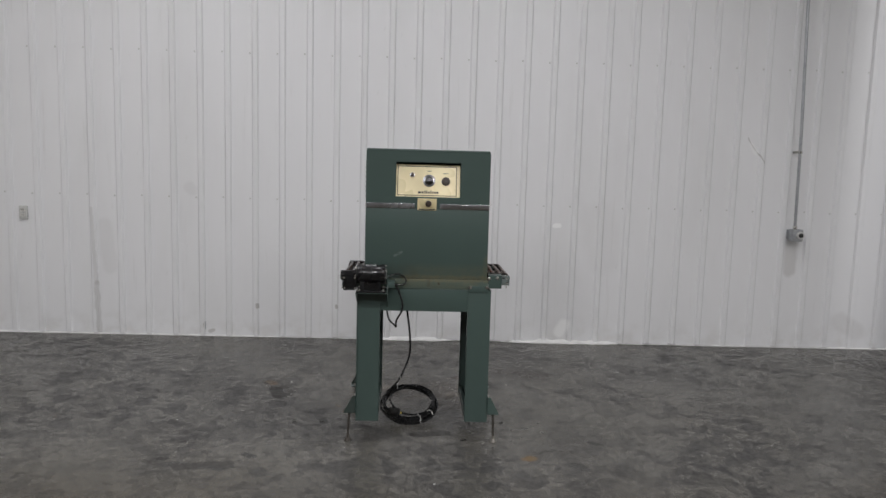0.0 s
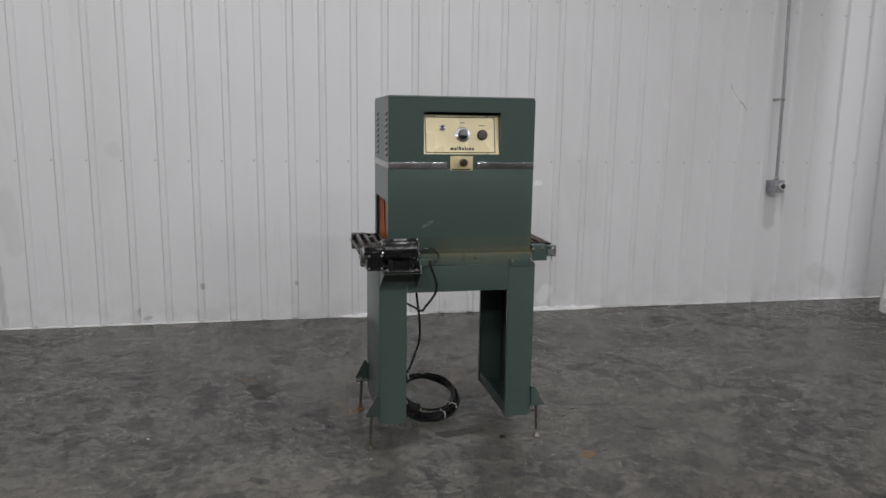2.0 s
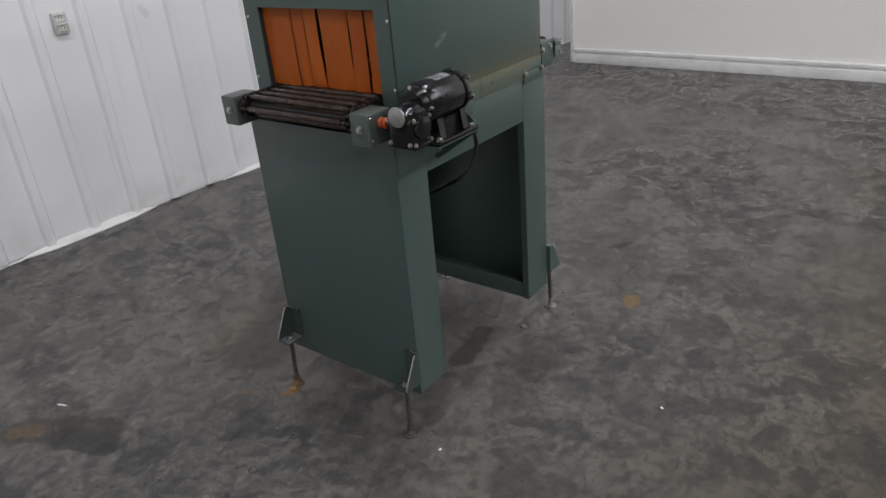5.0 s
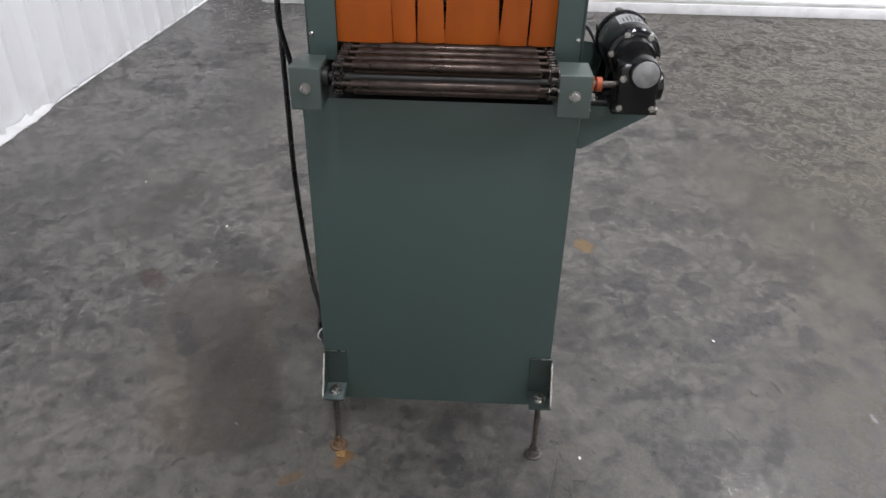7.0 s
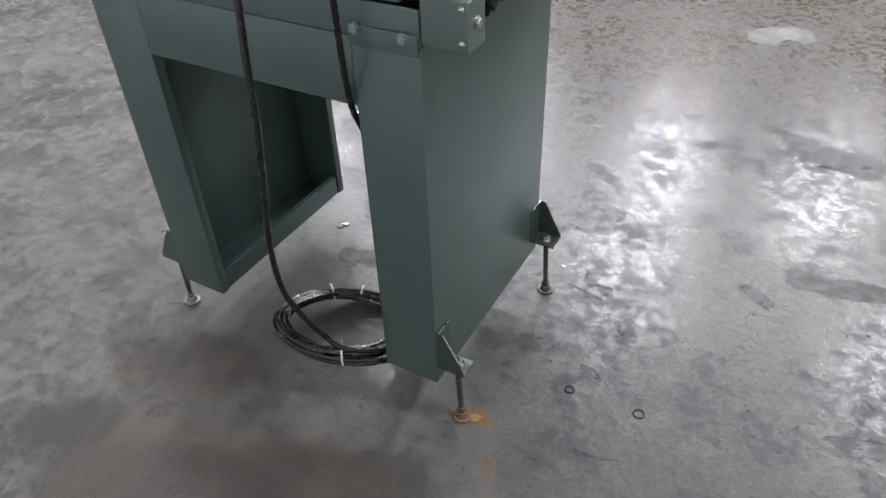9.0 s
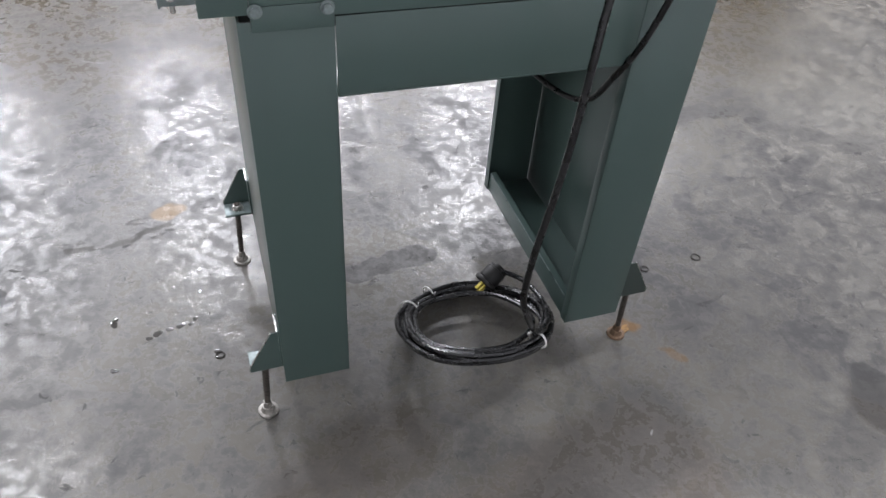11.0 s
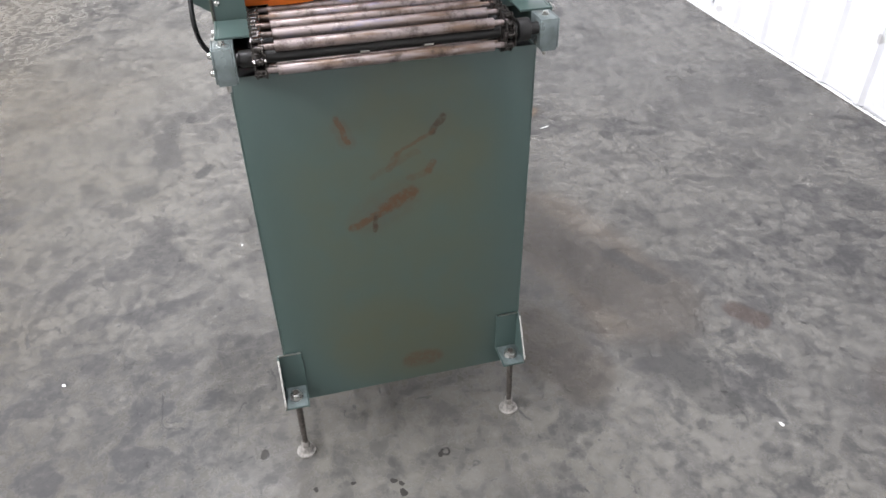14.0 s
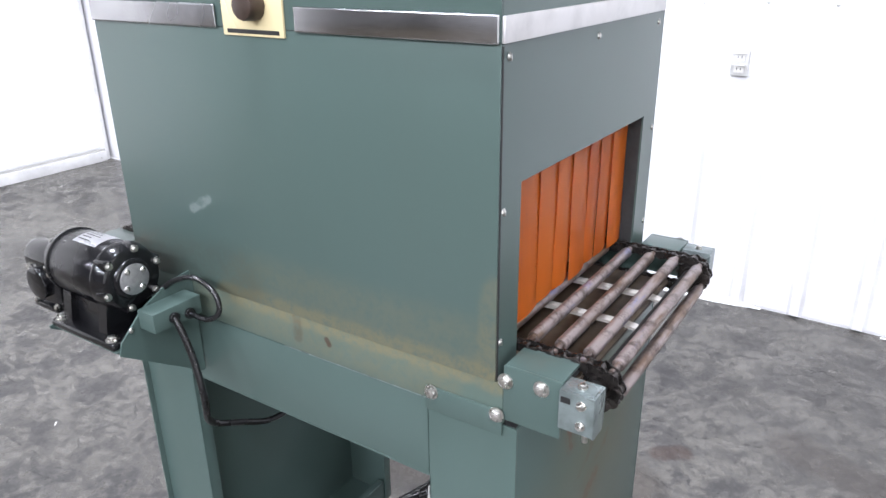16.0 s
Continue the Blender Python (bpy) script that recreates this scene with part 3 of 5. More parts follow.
def ribbed_panel(width_ribs):
    """One liner sheet: flat pans with a narrow raised rib at each pitch."""
    bm = bmesh.new()
    line = [(0.0, 0.0)]
    for k in range(width_ribs):
        x = k * RIB + RIB / 2
        line += [(x - 0.030, 0.0), (x - 0.017, -0.018), (x + 0.017, -0.018), (x + 0.030, 0.0)]
    line.append((width_ribs * RIB, 0.0))
    low = [bm.verts.new((x, y, 0.0)) for x, y in line]
    high = [bm.verts.new((x, y, CEIL)) for x, y in line]
    for i in range(len(line) - 1):
        bm.faces.new((low[i], low[i + 1], high[i + 1], high[i]))
    return mesh_of(bm, m_wall, "wall_panel")


me_panel = ribbed_panel(4)
first_rib = RIB_X0 - 22 * RIB
for k in range(12):
    hold("wall_panel", me_panel, north, Matrix.Translation((first_rib - RIB / 2 + k * 4 * RIB, WALL_Y - 0.0006 * (k % 2), 0.012)))
for z in (1.22, 2.448, 3.67):
    for k in range(48):
        fix("screw", me_wall_screw, (first_rib + k * RIB - 0.045, WALL_Y - 0.001, z + 0.004 * math.sin(k * 2.3)), "-y", north)


def crumpled_strip(x0, x1, high, out, seed, bends=0.012):
    """A thin bent flashing strip along the wall's foot."""
    rnd = random.Random(seed)
    bm = bmesh.new()
    cols = []
    steps = max(4, int((x1 - x0) / 0.05))
    for i in range(steps + 1):
        x = x0 + (x1 - x0) * i / steps
        taper = min(1.0, 0.25 + 3 * min(i, steps - i) / steps)
        j, g = rnd.uniform(-1, 1) * bends, rnd.uniform(-1, 1) * bends
        cols.append([bm.verts.new(p) for p in ((x, WALL_Y - 0.006 - 0.3 * abs(j), high * taper + g), (x, WALL_Y - 0.018 - abs(g), high * taper * 0.45),
                                               (x, WALL_Y - out * taper - abs(j), 0.006), (x, WALL_Y - out * taper - abs(j), 0.001), (x, WALL_Y - 0.004, 0.001))])
    for a, b in zip(cols, cols[1:]):
        for u in range(4):
            bm.faces.new((a[u], a[u + 1], b[u + 1], b[u]))
    return bm


part("base_flashing", crumpled_strip(0.74, 1.86, 0.030, 0.045, 4, 0.011), m_trim, north, "crumpled white base flashing")
part("base_flashing", crumpled_strip(-0.42, 0.30, 0.03, 0.045, 9, 0.003), m_trim, north, "loose white base flashing")
part("base_flashing", crumpled_strip(WEST - 1.0, -0.42, 0.012, 0.022, 5, 0.002), m_trim, north)
part("base_flashing", crumpled_strip(1.86, EAST + 1.1, 0.012, 0.022, 6, 0.002), m_trim, north)

for wall_name, x0, x1, end, side, near in (("wall_east", EAST, EAST + 0.25, 1.83, -1, -4.6), ("wall_west", WEST - 0.25, WEST, 2.380, 1, -3.2)):
    w = part(wall_name, slab((x0, near, 0), (x1, end, CEIL)), m_board, None, "stained white wall board above a white sill", False)
    tagged(w, category="wall", kind="structure")
    face = EAST if side < 0 else WEST
    lo, hi = sorted((face, face + side * 0.03))
    sill = slab((lo, near, 0.0), (hi, end - 0.004, 0.074), 0.004)
    lo, hi = sorted((face, face + side * 0.018))
    slab((lo, near, 0.088), (hi, end - 0.004, 0.118), 0.009, 3, bm=sill)
    lo, hi = sorted((face - side * 0.06, face + side * 0.012))
    slab((lo, end - 0.002, 0.0), (hi, end + 0.03, CEIL), 0.006, bm=sill)
    tagged(part("trim", sill, m_trim, None, "white painted sill and corner strip along the wall"), category="trim", kind="structure")
    fix("screw", me_screw, (face + side * 0.03, end - 0.05, 0.03), "+x" if side > 0 else "-x", w)
for x0, x1 in ((EAST + 1.2, EAST + 1.4), (WEST - 1.4, WEST - 1.2)):
    tagged(part("wall_corner", slab((x0, 1.9, 0), (x1, WALL_Y - 0.05, CEIL)), m_wall, None, "white sheet metal return at the hall corner", False), category="wall", kind="structure")

# unseen outer walls, set far out so less light bounces onto the machine
for x0, x1 in ((EAST + 5.2, EAST + 5.4), (WEST - 5.4, WEST - 5.2)):
    tagged(part("wall_side", slab((x0, SOUTH, 0), (x1, WALL_Y + 0.3, CEIL)), m_block, None, "unseen plain grey outer wall closing the wide hall", False), category="wall", kind="structure")
for x0, x1 in ((EAST + 1.4, EAST + 5.2), (WEST - 5.2, WEST - 1.4)):
    tagged(part("wall_far", slab((x0, WALL_Y + 0.05, 0), (x1, WALL_Y + 0.3, CEIL)), m_block, None, "unseen plain grey outer wall closing the wide hall", False), category="wall", kind="structure")
# ceiling fixtures above the floor, one at each lamp, added fill lamps included
for lx, ly in LAMP_SPOTS:
    light = thing("ceiling_and_fill_light", (lx, ly, CEIL), "white strip ceiling light, in part an added fill lamp, under the roof lining", "ceiling light", "ceiling lights in rows")
    part("housing", slab((lx - 0.62, ly - 0.17, CEIL - 0.13), (lx + 0.62, ly + 0.17, CEIL - 0.001), 0.01), m_trim, light)

# wall fixtures
OUTLETS = []


def duplex_outlet(x, z, w, h):
    o = thing("wall_outlet", (x, WALL_Y, z), "grey duplex wall outlet on the white ribbed wall", "outlet", "outlets on the wall")
    OUTLETS.append(o)
    y = WALL_Y
    part("cover_plate", slab((x - w / 2, y - 0.022, z - h / 2), (x + w / 2, y - 0.001, z + h / 2), 0.004), m_cover, o)
    for dz in (-0.022, 0.022):
        face = part("socket_face", slab((x - w * 0.30, y - 0.027, z + dz - 0.014), (x + w * 0.30, y - 0.021, z + dz + 0.014), 0.003), m_white, o)
        for dx in (-0.007, 0.007):
            part("slot", slab((x + dx - 0.0015, y - 0.0276, z + dz - 0.004), (x + dx + 0.0015, y - 0.0268, z + dz + 0.006)), m_ink, face)
        part("flap", slab((x - w * 0.36, y - 0.036, z + dz + 0.013), (x + w * 0.36, y - 0.021, z + dz + 0.0165), 0.001), m_cover, o)


duplex_outlet(0.082, 1.0, 0.064, 0.096)
duplex_outlet(-3.40, 1.05, 0.068, 0.115)

latch = thing("wall_latch", (-1.878, WALL_Y, 0.09), "small grey metal catch low on the ribbed wall", "latch")
part("latch_plate", slab((-1.893, WALL_Y - 0.012, 0.060), (-1.863, WALL_Y - 0.001, 0.130), 0.003), m_conduit, latch)
part("latch_tongue", slab((-1.884, WALL_Y - 0.020, 0.078), (-1.872, WALL_Y - 0.0115, 0.118), 0.002), m_cover, latch)
OUTLETS.append(latch)
jb = thing("junction_box", (3.287, WALL_Y, 1.03), "grey metal outlet box fed by a conduit on the wall", "junction box")
part("box_body", slab((3.237, WALL_Y - 0.14, 0.975), (3.327, WALL_Y - 0.065, 1.080), 0.006), m_conduit, jb)
part("stand_off", slab((3.247, WALL_Y - 0.0645, 0.985), (3.317, WALL_Y - 0.001, 1.07), 0.003), m_conduit, jb)
recept = part("receptacle", drum((3.297, WALL_Y - 0.162, 1.030), "y", 0.024, 0.032, n=28, bevel=0.003), m_cover, jb)
part("socket_hole", drum((3.297, WALL_Y - 0.1635, 1.030), "y", 0.002, 0.020, n=20), m_ink, recept)
for dx, dz in ((-0.036, 0.042), (0.038, 0.042), (-0.036, -0.044), (0.038, -0.044)):
    fix("screw", me_screw, (3.282 + dx, WALL_Y - 0.14, 1.027 + dz), "-y", jb)
pipe = thing("conduit", (3.259, WALL_Y, 1.085), "thin grey metal conduit running up the ribbed wall", "conduit")
part("tube", hose([(3.259, WALL_Y - 0.12, 1.075), (3.245, WALL_Y - 0.12, 1.9), (3.210, WALL_Y - 0.12, 3.0), (3.190, WALL_Y - 0.12, CEIL - 0.002)], 0.0125, 12), m_conduit, pipe)
part("connector", drum((3.259, WALL_Y - 0.12, 1.0802), "z", 0.03, 0.018, n=12, bevel=0.002), m_steel, pipe)
for x, z in ((3.251, 1.745), (3.228, 3.2)):
    clip = slab((x - 0.006, WALL_Y - 0.11, z - 0.010), (x + 0.006, WALL_Y - 0.001, z + 0.010), 0.002)
    drum((x, WALL_Y - 0.12, z - 0.012), "z", 0.024, 0.0155, n=14, bm=clip)
    part("clip", clip, m_steel, pipe)

# the ribbed wall and what hangs on it stand a little askew to the machine
SKEW = Matrix.Translation((0, WALL_Y, 0)) @ Matrix.Rotation(radians(-0.9), 4, "Z") @ Matrix.Translation((0, -WALL_Y, 0))
for ob in (north, jb, pipe, *OUTLETS):
    ob.matrix_basis = SKEW @ ob.matrix_basis

# --- the heat tunnel machine ---
tunnel = thing("shrink_tunnel", (0, 0.255, 0), "teal-green steel heat shrink tunnel machine standing on threaded feet", "machine")
REAR = 0.515
T = 0.003

# legs: an end panel, two posts and a lipped bottom pan on each side
for s in (-1, 1):
    def xs(a, b):
        return (min(s * a, s * b), max(s * a, s * b))
    lo, hi = xs(0.367, 0.370)
    mat = m_green_end if s > 0 else m_green
    part("end_panel", slab((lo, T if s > 0 else -0.009, 0.12), (hi, REAR - T, 0.874), 0.001), mat, tunnel,
         "green end panel with rust streaks" if s > 0 else "")
    for y0, y1, inner in ((0.0, T, 0.022), (REAR - T, REAR, REAR - 0.022)):
        lo, hi = xs(0.242, 0.3705 if s > 0 or y0 > 0.1 else 0.3665)
        post = slab((lo, y0, 0.118), (hi, y1, 0.874), 0.0012)
        lo, hi = xs(0.242, 0.245)
        slab((lo, min(y0, inner), 0.118), (hi, max(y1, inner), 0.75), 0.001, bm=post)
        part("post", post, m_green, tunnel)
    lo, hi = xs(0.2455, 0.3665)
    pan = slab((lo, T + 0.001, 0.1185), (hi, REAR - T - 0.001, 0.1215))
    lo, hi = xs(0.2455, 0.2485)
    slab((lo, 0.023, 0.1215), (hi, REAR - 0.023, 0.172), 0.001, bm=pan)
    lo, hi = xs(0.2455, 0.262)
    slab((lo, 0.023, 0.1722), (hi, REAR - 0.023, 0.1745), 0.0008, bm=pan)
    part("bottom_pan", pan, m_green, tunnel)
    lo, hi = xs(0.2444, 0.2472)
    part("worn_lip", slab((lo, 0.030, 0.1739), (hi, REAR - 0.030, 0.1751), 0.0004), m_green_dull, tunnel, "paint-worn bare pan lip")

# aprons and conveyor side rails
for y0, y1, back in ((0.0, T, 0.03), (REAR - T, REAR, REAR - 0.03)):
    apron = slab((-0.2412, y0, 0.753), (0.2412, y1, 0.874), 0.0012)
    slab((-0.2412, min(y0, back), 0.7500), (0.2412, max(y1, back), 0.7528), 0.0008, bm=apron)
    part("apron", apron, m_green, tunnel)
    front = y0 < 0.1
    a, b = (-0.0025, 0.004) if front else (REAR - 0.004, REAR + 0.0025)
    rail = slab((-0.372, a, 0.8765), (0.352, b, 0.9335), 0.0012)
    part("side_rail", rail, m_green_lip if front else m_green, tunnel, "grimy olive rail strip" if front else "")
    a, b = (-0.004, 0.0) if front else (REAR, REAR + 0.004)
    top_z, far_x = (0.960, 0.426) if front else (0.953, 0.416)
    stub = slab((0.353, a, 0.886), (far_x, b, top_z), 0.001)
    a, b = (0.0002, 0.050) if front else (REAR - 0.050, REAR - 0.0002)
    slab((0.3535, a, top_z - 0.004), (far_x, b, top_z), 0.001, bm=stub)
    rail_end = part("rail_end", stub, m_green, tunnel, "worn green rail end")
    out = "-y" if front else "+y"
    yy = -0.004 if front else REAR + 0.004
    for x, z, me in ((0.356, 0.940, me_bolt), (0.402, 0.945, me_bolt)):
        fix("bolt", me, (x, yy, z), out, rail_end, x * 9)
    for x, z in ((0.252, 0.890), (0.346, 0.891), (-0.258, 0.890), (-0.345, 0.888)):
        if front and x < 0:
            continue
        fix("bolt", me_bolt if front else me_bolt_green, (x, -0.0054 if front else REAR + 0.0054, z), out, tunnel, x * 7)
    for x0, x1 in ((0.243, 0.3525), (-0.370, -0.243)):
        if front and x0 < 0:
            continue
        a, b = (-0.0054, -0.0027) if front else (REAR + 0.0027, REAR + 0.0054)
        part("post_tab", slab((x0, a, 0.862), (x1, b, 0.8965), 0.0008), m_green, tunnel)
inner_frame = slab((-0.366, 0.006, 0.858), (0.366, REAR - 0.006, 0.872))
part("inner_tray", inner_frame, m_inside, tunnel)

# box ends of the conveyor on the motor side
for y0, y1 in ((-0.012, 0.046), (0.460, 0.515)):
    ym = (y0 + y1) / 2
    cap = part("conveyor_end_box", slab((-0.452, y0, 0.880), (-0.373, y1, 0.957), 0.003, 3), m_box, tunnel, "scuffed grey-green conveyor end box")
    fix("bolt", me_bolt, (-0.452, ym, 0.920), "-x", cap, 0.4)
    out, ys = ("-y", y0) if y0 < 0.1 else ("+y", y1)
    for x, z in ((-0.442, 0.895), (-0.442, 0.946)):
        fix("screw", me_screw, (x, ys, z), out, cap)
# tensioner ends on the other side
for y0, y1, x0, x1, z0, z1 in ((-0.011, 0.021, 0.4265, 0.468, 0.907, 0.957), (0.483, 0.514, 0.4165, 0.461, 0.903, 0.950)):
    ym, xm = (y0 + y1) / 2, (x0 + x1) / 2
    shell = slab((x0, y0, z0), (x1, y0 + 0.003, z1), 0.0008)
    slab((x0, y1 - 0.003, z0), (x1, y1, z1), 0.0008, bm=shell)
    slab((x1 - 0.003, y0 + 0.0032, z0 - 0.004), (x1, y1 - 0.0032, z1), 0.0008, bm=shell)
    slab((x0, y0 + 0.0032, z1 - 0.003), (x1 - 0.0032, y1 - 0.0032, z1), 0.0008, bm=shell)
    ten = part("tensioner", shell, m_green_dull, tunnel, "chipped pale green tensioner bracket")
    fix("bolt", me_bolt_small, (xm, ym, z1), "+z", ten)
    part("adjusting_screw", drum((xm + 0.006, ym, 0.888), "z", z1 - 0.89, 0.0035, n=10), m_steel, ten)
    out, ys = ("-y", y0) if y0 < 0.1 else ("+y", y1)
    for z in (z1 - 0.012, z0 + 0.012):
        fix("bolt", me_bolt_small, (xm + 0.006, ys, z), out, ten)
    part("slot", slab((x0 + 0.002, ys - 0.0006 if y0 < 0.1 else ys, z1 - 0.015), (x0 + 0.0135, ys if y0 < 0.1 else ys + 0.0006, z1 - 0.0075)), m_ink, ten)

# conveyor: chain loops with cross rods, sprockets, shafts, bed and wear strips
CX, XO, CZ, CR = 0.436, 0.011, 0.9335, 0.0235
LOOP = 4 * CX + 2 * math.pi * CR


def on_loop(s):
    """The point and heading on the chain's loop after s metres, seen from the front."""
    s %= LOOP
    if s < 2 * CX:
        return XO - CX + s, CZ + CR, 0.0
    s -= 2 * CX
    if s < math.pi * CR:
        a = s / CR
        return XO + CX + CR * math.sin(a), CZ + CR * math.cos(a), a
    s -= math.pi * CR
    if s < 2 * CX:
        return XO + CX - s, CZ - CR, math.pi
    a = (s - 2 * CX) / CR
    return XO - CX - CR * math.sin(a), CZ - CR * math.cos(a), math.pi + a


rod_bm = drum((0, 0.078, 0), "y", 0.328, 0.0083, n=16, bevel=0.001)
drum((0, 0.056, 0), "y", 0.024, 0.0045, n=10, bm=rod_bm)
drum((0, 0.404, 0), "y", 0.024, 0.0045, n=10, bm=rod_bm)
me_rod = mesh_of(rod_bm, m_roller, "roller", True)
me_rod_sooty = me_rod.copy()
me_rod_sooty.materials[0] = m_roller_sooty
RODS = 51
for k in range(RODS):
    x, z, a = on_loop(CX + 0.302 + k * LOOP / RODS)
    hold("roller", me_rod if x > 0 else me_rod_sooty, tunnel, Matrix.Translation((x, 0, z)) @ Matrix.Rotation(a, 4, "Y") @ Matrix.Rotation(k * 1.7, 4, "Y"))
for yc in (0.054, 0.430):
    chain = bmesh.new()
    links = 2 * int(LOOP / 0.0318)
    for k in range(links):
        x, z, a = on_loop(k * LOOP / links)
        wide = 0.0078 if k % 2 else 0.0056
        turn = Matrix.Translation((x, yc, z)) @ Matrix.Rotation(a, 4, "Y")
        one = bmesh.new()
        plate = [(-0.0115, 0.0), (-0.0090, 0.0066), (-0.0040, 0.0064), (0.0, 0.0048), (0.0040, 0.0064), (0.0090, 0.0066), (0.0115, 0.0),
                 (0.0090, -0.0066), (0.0040, -0.0064), (0.0, -0.0048), (-0.0040, -0.0064), (-0.0090, -0.0066)]
        for sy in (-1, 1):
            sheet(plate, "y", sy * wide - 0.0009, 0.0018, bm=one)
        drum((-0.0079, -wide - 0.0022, 0), "y", 2 * wide + 0.0044, 0.0028, n=8, bm=one)
        drum((-0.0079, -0.0046, 0), "y", 0.0092, 0.0052, n=10, bm=one)
        bmesh.ops.transform(one, verts=one.verts, matrix=turn)
        add(chain, one)
    part("chain", chain, m_chain, tunnel, "oily black roller chain")
    for cx in (XO - CX, XO + CX):
        gear = bmesh.new()
        drum((cx, yc - 0.0018, CZ), "y", 0.0036, CR - 0.004, n=22, bm=gear)
        for k in range(12):
            a = k * math.pi / 6
            slab((cx + (CR - 0.003) * math.cos(a) - 0.002, yc - 0.0017, CZ + (CR - 0.003) * math.sin(a) - 0.002),
                 (cx + (CR - 0.003) * math.cos(a) + 0.002, yc + 0.0017, CZ + (CR - 0.003) * math.sin(a) + 0.002), bm=gear)
        drum((cx, yc - 0.010, CZ), "y", 0.020, 0.013, n=16, bm=gear)
        part("sprocket", gear, m_chain, tunnel)
for cx in (XO - CX, XO + CX):
    shaft = drum((cx, 0.002, CZ), "y", 0.486, 0.0095, n=16)
    for yb, rb in ((0.026, 0.0125), (0.448, 0.0175)):
        drum((cx, yb, CZ), "y", 0.020, rb, n=18, bevel=0.002, bm=shaft)
    part("shaft", shaft, m_black_dull, tunnel, "dark oily end shaft with bearings")
part("slide_bed", slab((-0.428, 0.066, 0.914), (0.418, 0.418, 0.9185), 0.001), m_bed, tunnel, "dark brown oily slide bed")
for yc in (0.208, 0.306):
    strip = [(0.03, 0.936), (0.05, 0.9405), (0.425, 0.9405), (0.447, 0.937), (0.457, 0.929), (0.454, 0.926), (0.444, 0.933), (0.425, 0.9365), (0.03, 0.932)]
    part("wear_strip", sheet(strip, "y", yc - 0.007, 0.014), m_wear, tunnel, "worn bare metal slide strip")
for xc in (-0.40, -0.2, 0.0, 0.2, 0.37, 0.405):
    part("cross_bar", drum((xc, 0.040, 0.926), "y", 0.405, 0.007, n=10), m_inside, tunnel)

# hood
HX, HL, HY0, HY1, HZ0, HZ1 = 0.343, -0.329, -0.006, 0.505, 0.9345, 1.638
CUT = (-0.170, 0.182, 1.383, 1.569)


def holed(a, b, hole, axis, at, thick, bevel=0.0):
    """A plate a..b (pairs) with a rectangular hole (u0, u1, v0, v1)."""
    u0, u1, v0, v1 = hole
    bm = None
    for lo, hi in (((a[0], a[1]), (u0, b[1])), ((u1, a[1]), (b[0], b[1])), ((u0, a[1]), (u1, v0)), ((u0, v1), (u1, b[1]))):
        if hi[0] - lo[0] > 1e-4 and hi[1] - lo[1] > 1e-4:
            bm = sheet([lo, (hi[0], lo[1]), hi, (lo[0], hi[1])], axis, at, thick, bm=bm)
    bmesh.ops.remove_doubles(bm, verts=bm.verts, dist=1e-5)
    return bm


BAND0, BAND1 = 1.319, 1.347
part("hood_front_lower", sheet([(HL, HZ0), (HX, HZ0), (HX, BAND0), (HL, BAND0)], "y", HY0, 0.003, 0.001), m_green_hood, tunnel)
upper = holed((HL, BAND0 + 0.001), (HX, HZ1 - 0.012), CUT, "y", HY0, 0.003)
upper = part("hood_front_upper", upper, m_green, tunnel)
u0, u1, v0, v1 = CUT
for lo, hi in (((u0 - 0.0025, HY0 + 0.003, v0), (u0 - 0.0005, 0.05, v1)), ((u1 + 0.0005, HY0 + 0.003, v0), (u1 + 0.0025, 0.05, v1)),
               ((u0, HY0 + 0.003, v1 + 0.0005), (u1, 0.05, v1 + 0.0025)), ((u0, HY0 + 0.003, v0 - 0.0025), (u1, 0.012, v0 - 0.0005))):
    part("recess_flange", slab(lo, hi), m_green, upper)
part("hood_back", slab((HL, HY1 - 0.003, HZ0), (HX, HY1, HZ1 - 0.012), 0.001), m_green, tunnel)
lid = slab((HL + 0.002, HY0 + 0.002, HZ1 - 0.014), (HX - 0.002, HY1 - 0.002, HZ1), 0.006, 3)
part("hood_lid", lid, m_green, tunnel)
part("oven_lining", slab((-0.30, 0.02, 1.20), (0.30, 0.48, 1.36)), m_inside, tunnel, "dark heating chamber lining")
OPEN = (0.046, 0.450, HZ0, 1.166)
for s in (-1, 1):
    side = HX if s > 0 else HL
    at = HL if s < 0 else HX - 0.003
    end = holed((HY0 + 0.0035, HZ0), (HY1 - 0.0035, HZ1 - 0.012), OPEN, "x", at, 0.003)
    y0, y1, z0, z1 = OPEN
    inn = side - s * 0.003
    deep = side - s * 0.045
    lo, hi = sorted((inn, deep))
    panel = part("hood_end", end, m_green, tunnel)
    # jamb flanges coloured dark to carry the shade of the recessed opening
    for a, b in (((y0 - 0.003, z0), (y0 - 0.0005, z1)), ((y1 + 0.0005, z0), (y1 + 0.003, z1)), ((y0, z1 + 0.0005), (y1, z1 + 0.003))):
        part("opening_flange", slab((lo, a[0], a[1]), (hi, b[0], b[1])), m_inside, panel, "dark flange with the recess shade in its colour")
    face = "+x" if s > 0 else "-x"
    for y, z in ((0.012, 1.305), (0.245, 1.304), (0.478, 1.303), (0.006, 1.142), (0.494, 1.141), (0.005, 0.983), (0.496, 0.982)):
        fix("screw", me_screw, (side, y, z), face, panel, y * 20)
    lo, hi = sorted((side, side + s * 0.004))
    part("trim_band", slab((lo, HY0 + 0.001, BAND0), (hi, HY1 - 0.01, BAND1 - 0.002), 0.001), m_alu, tunnel, "dull aluminium trim band")
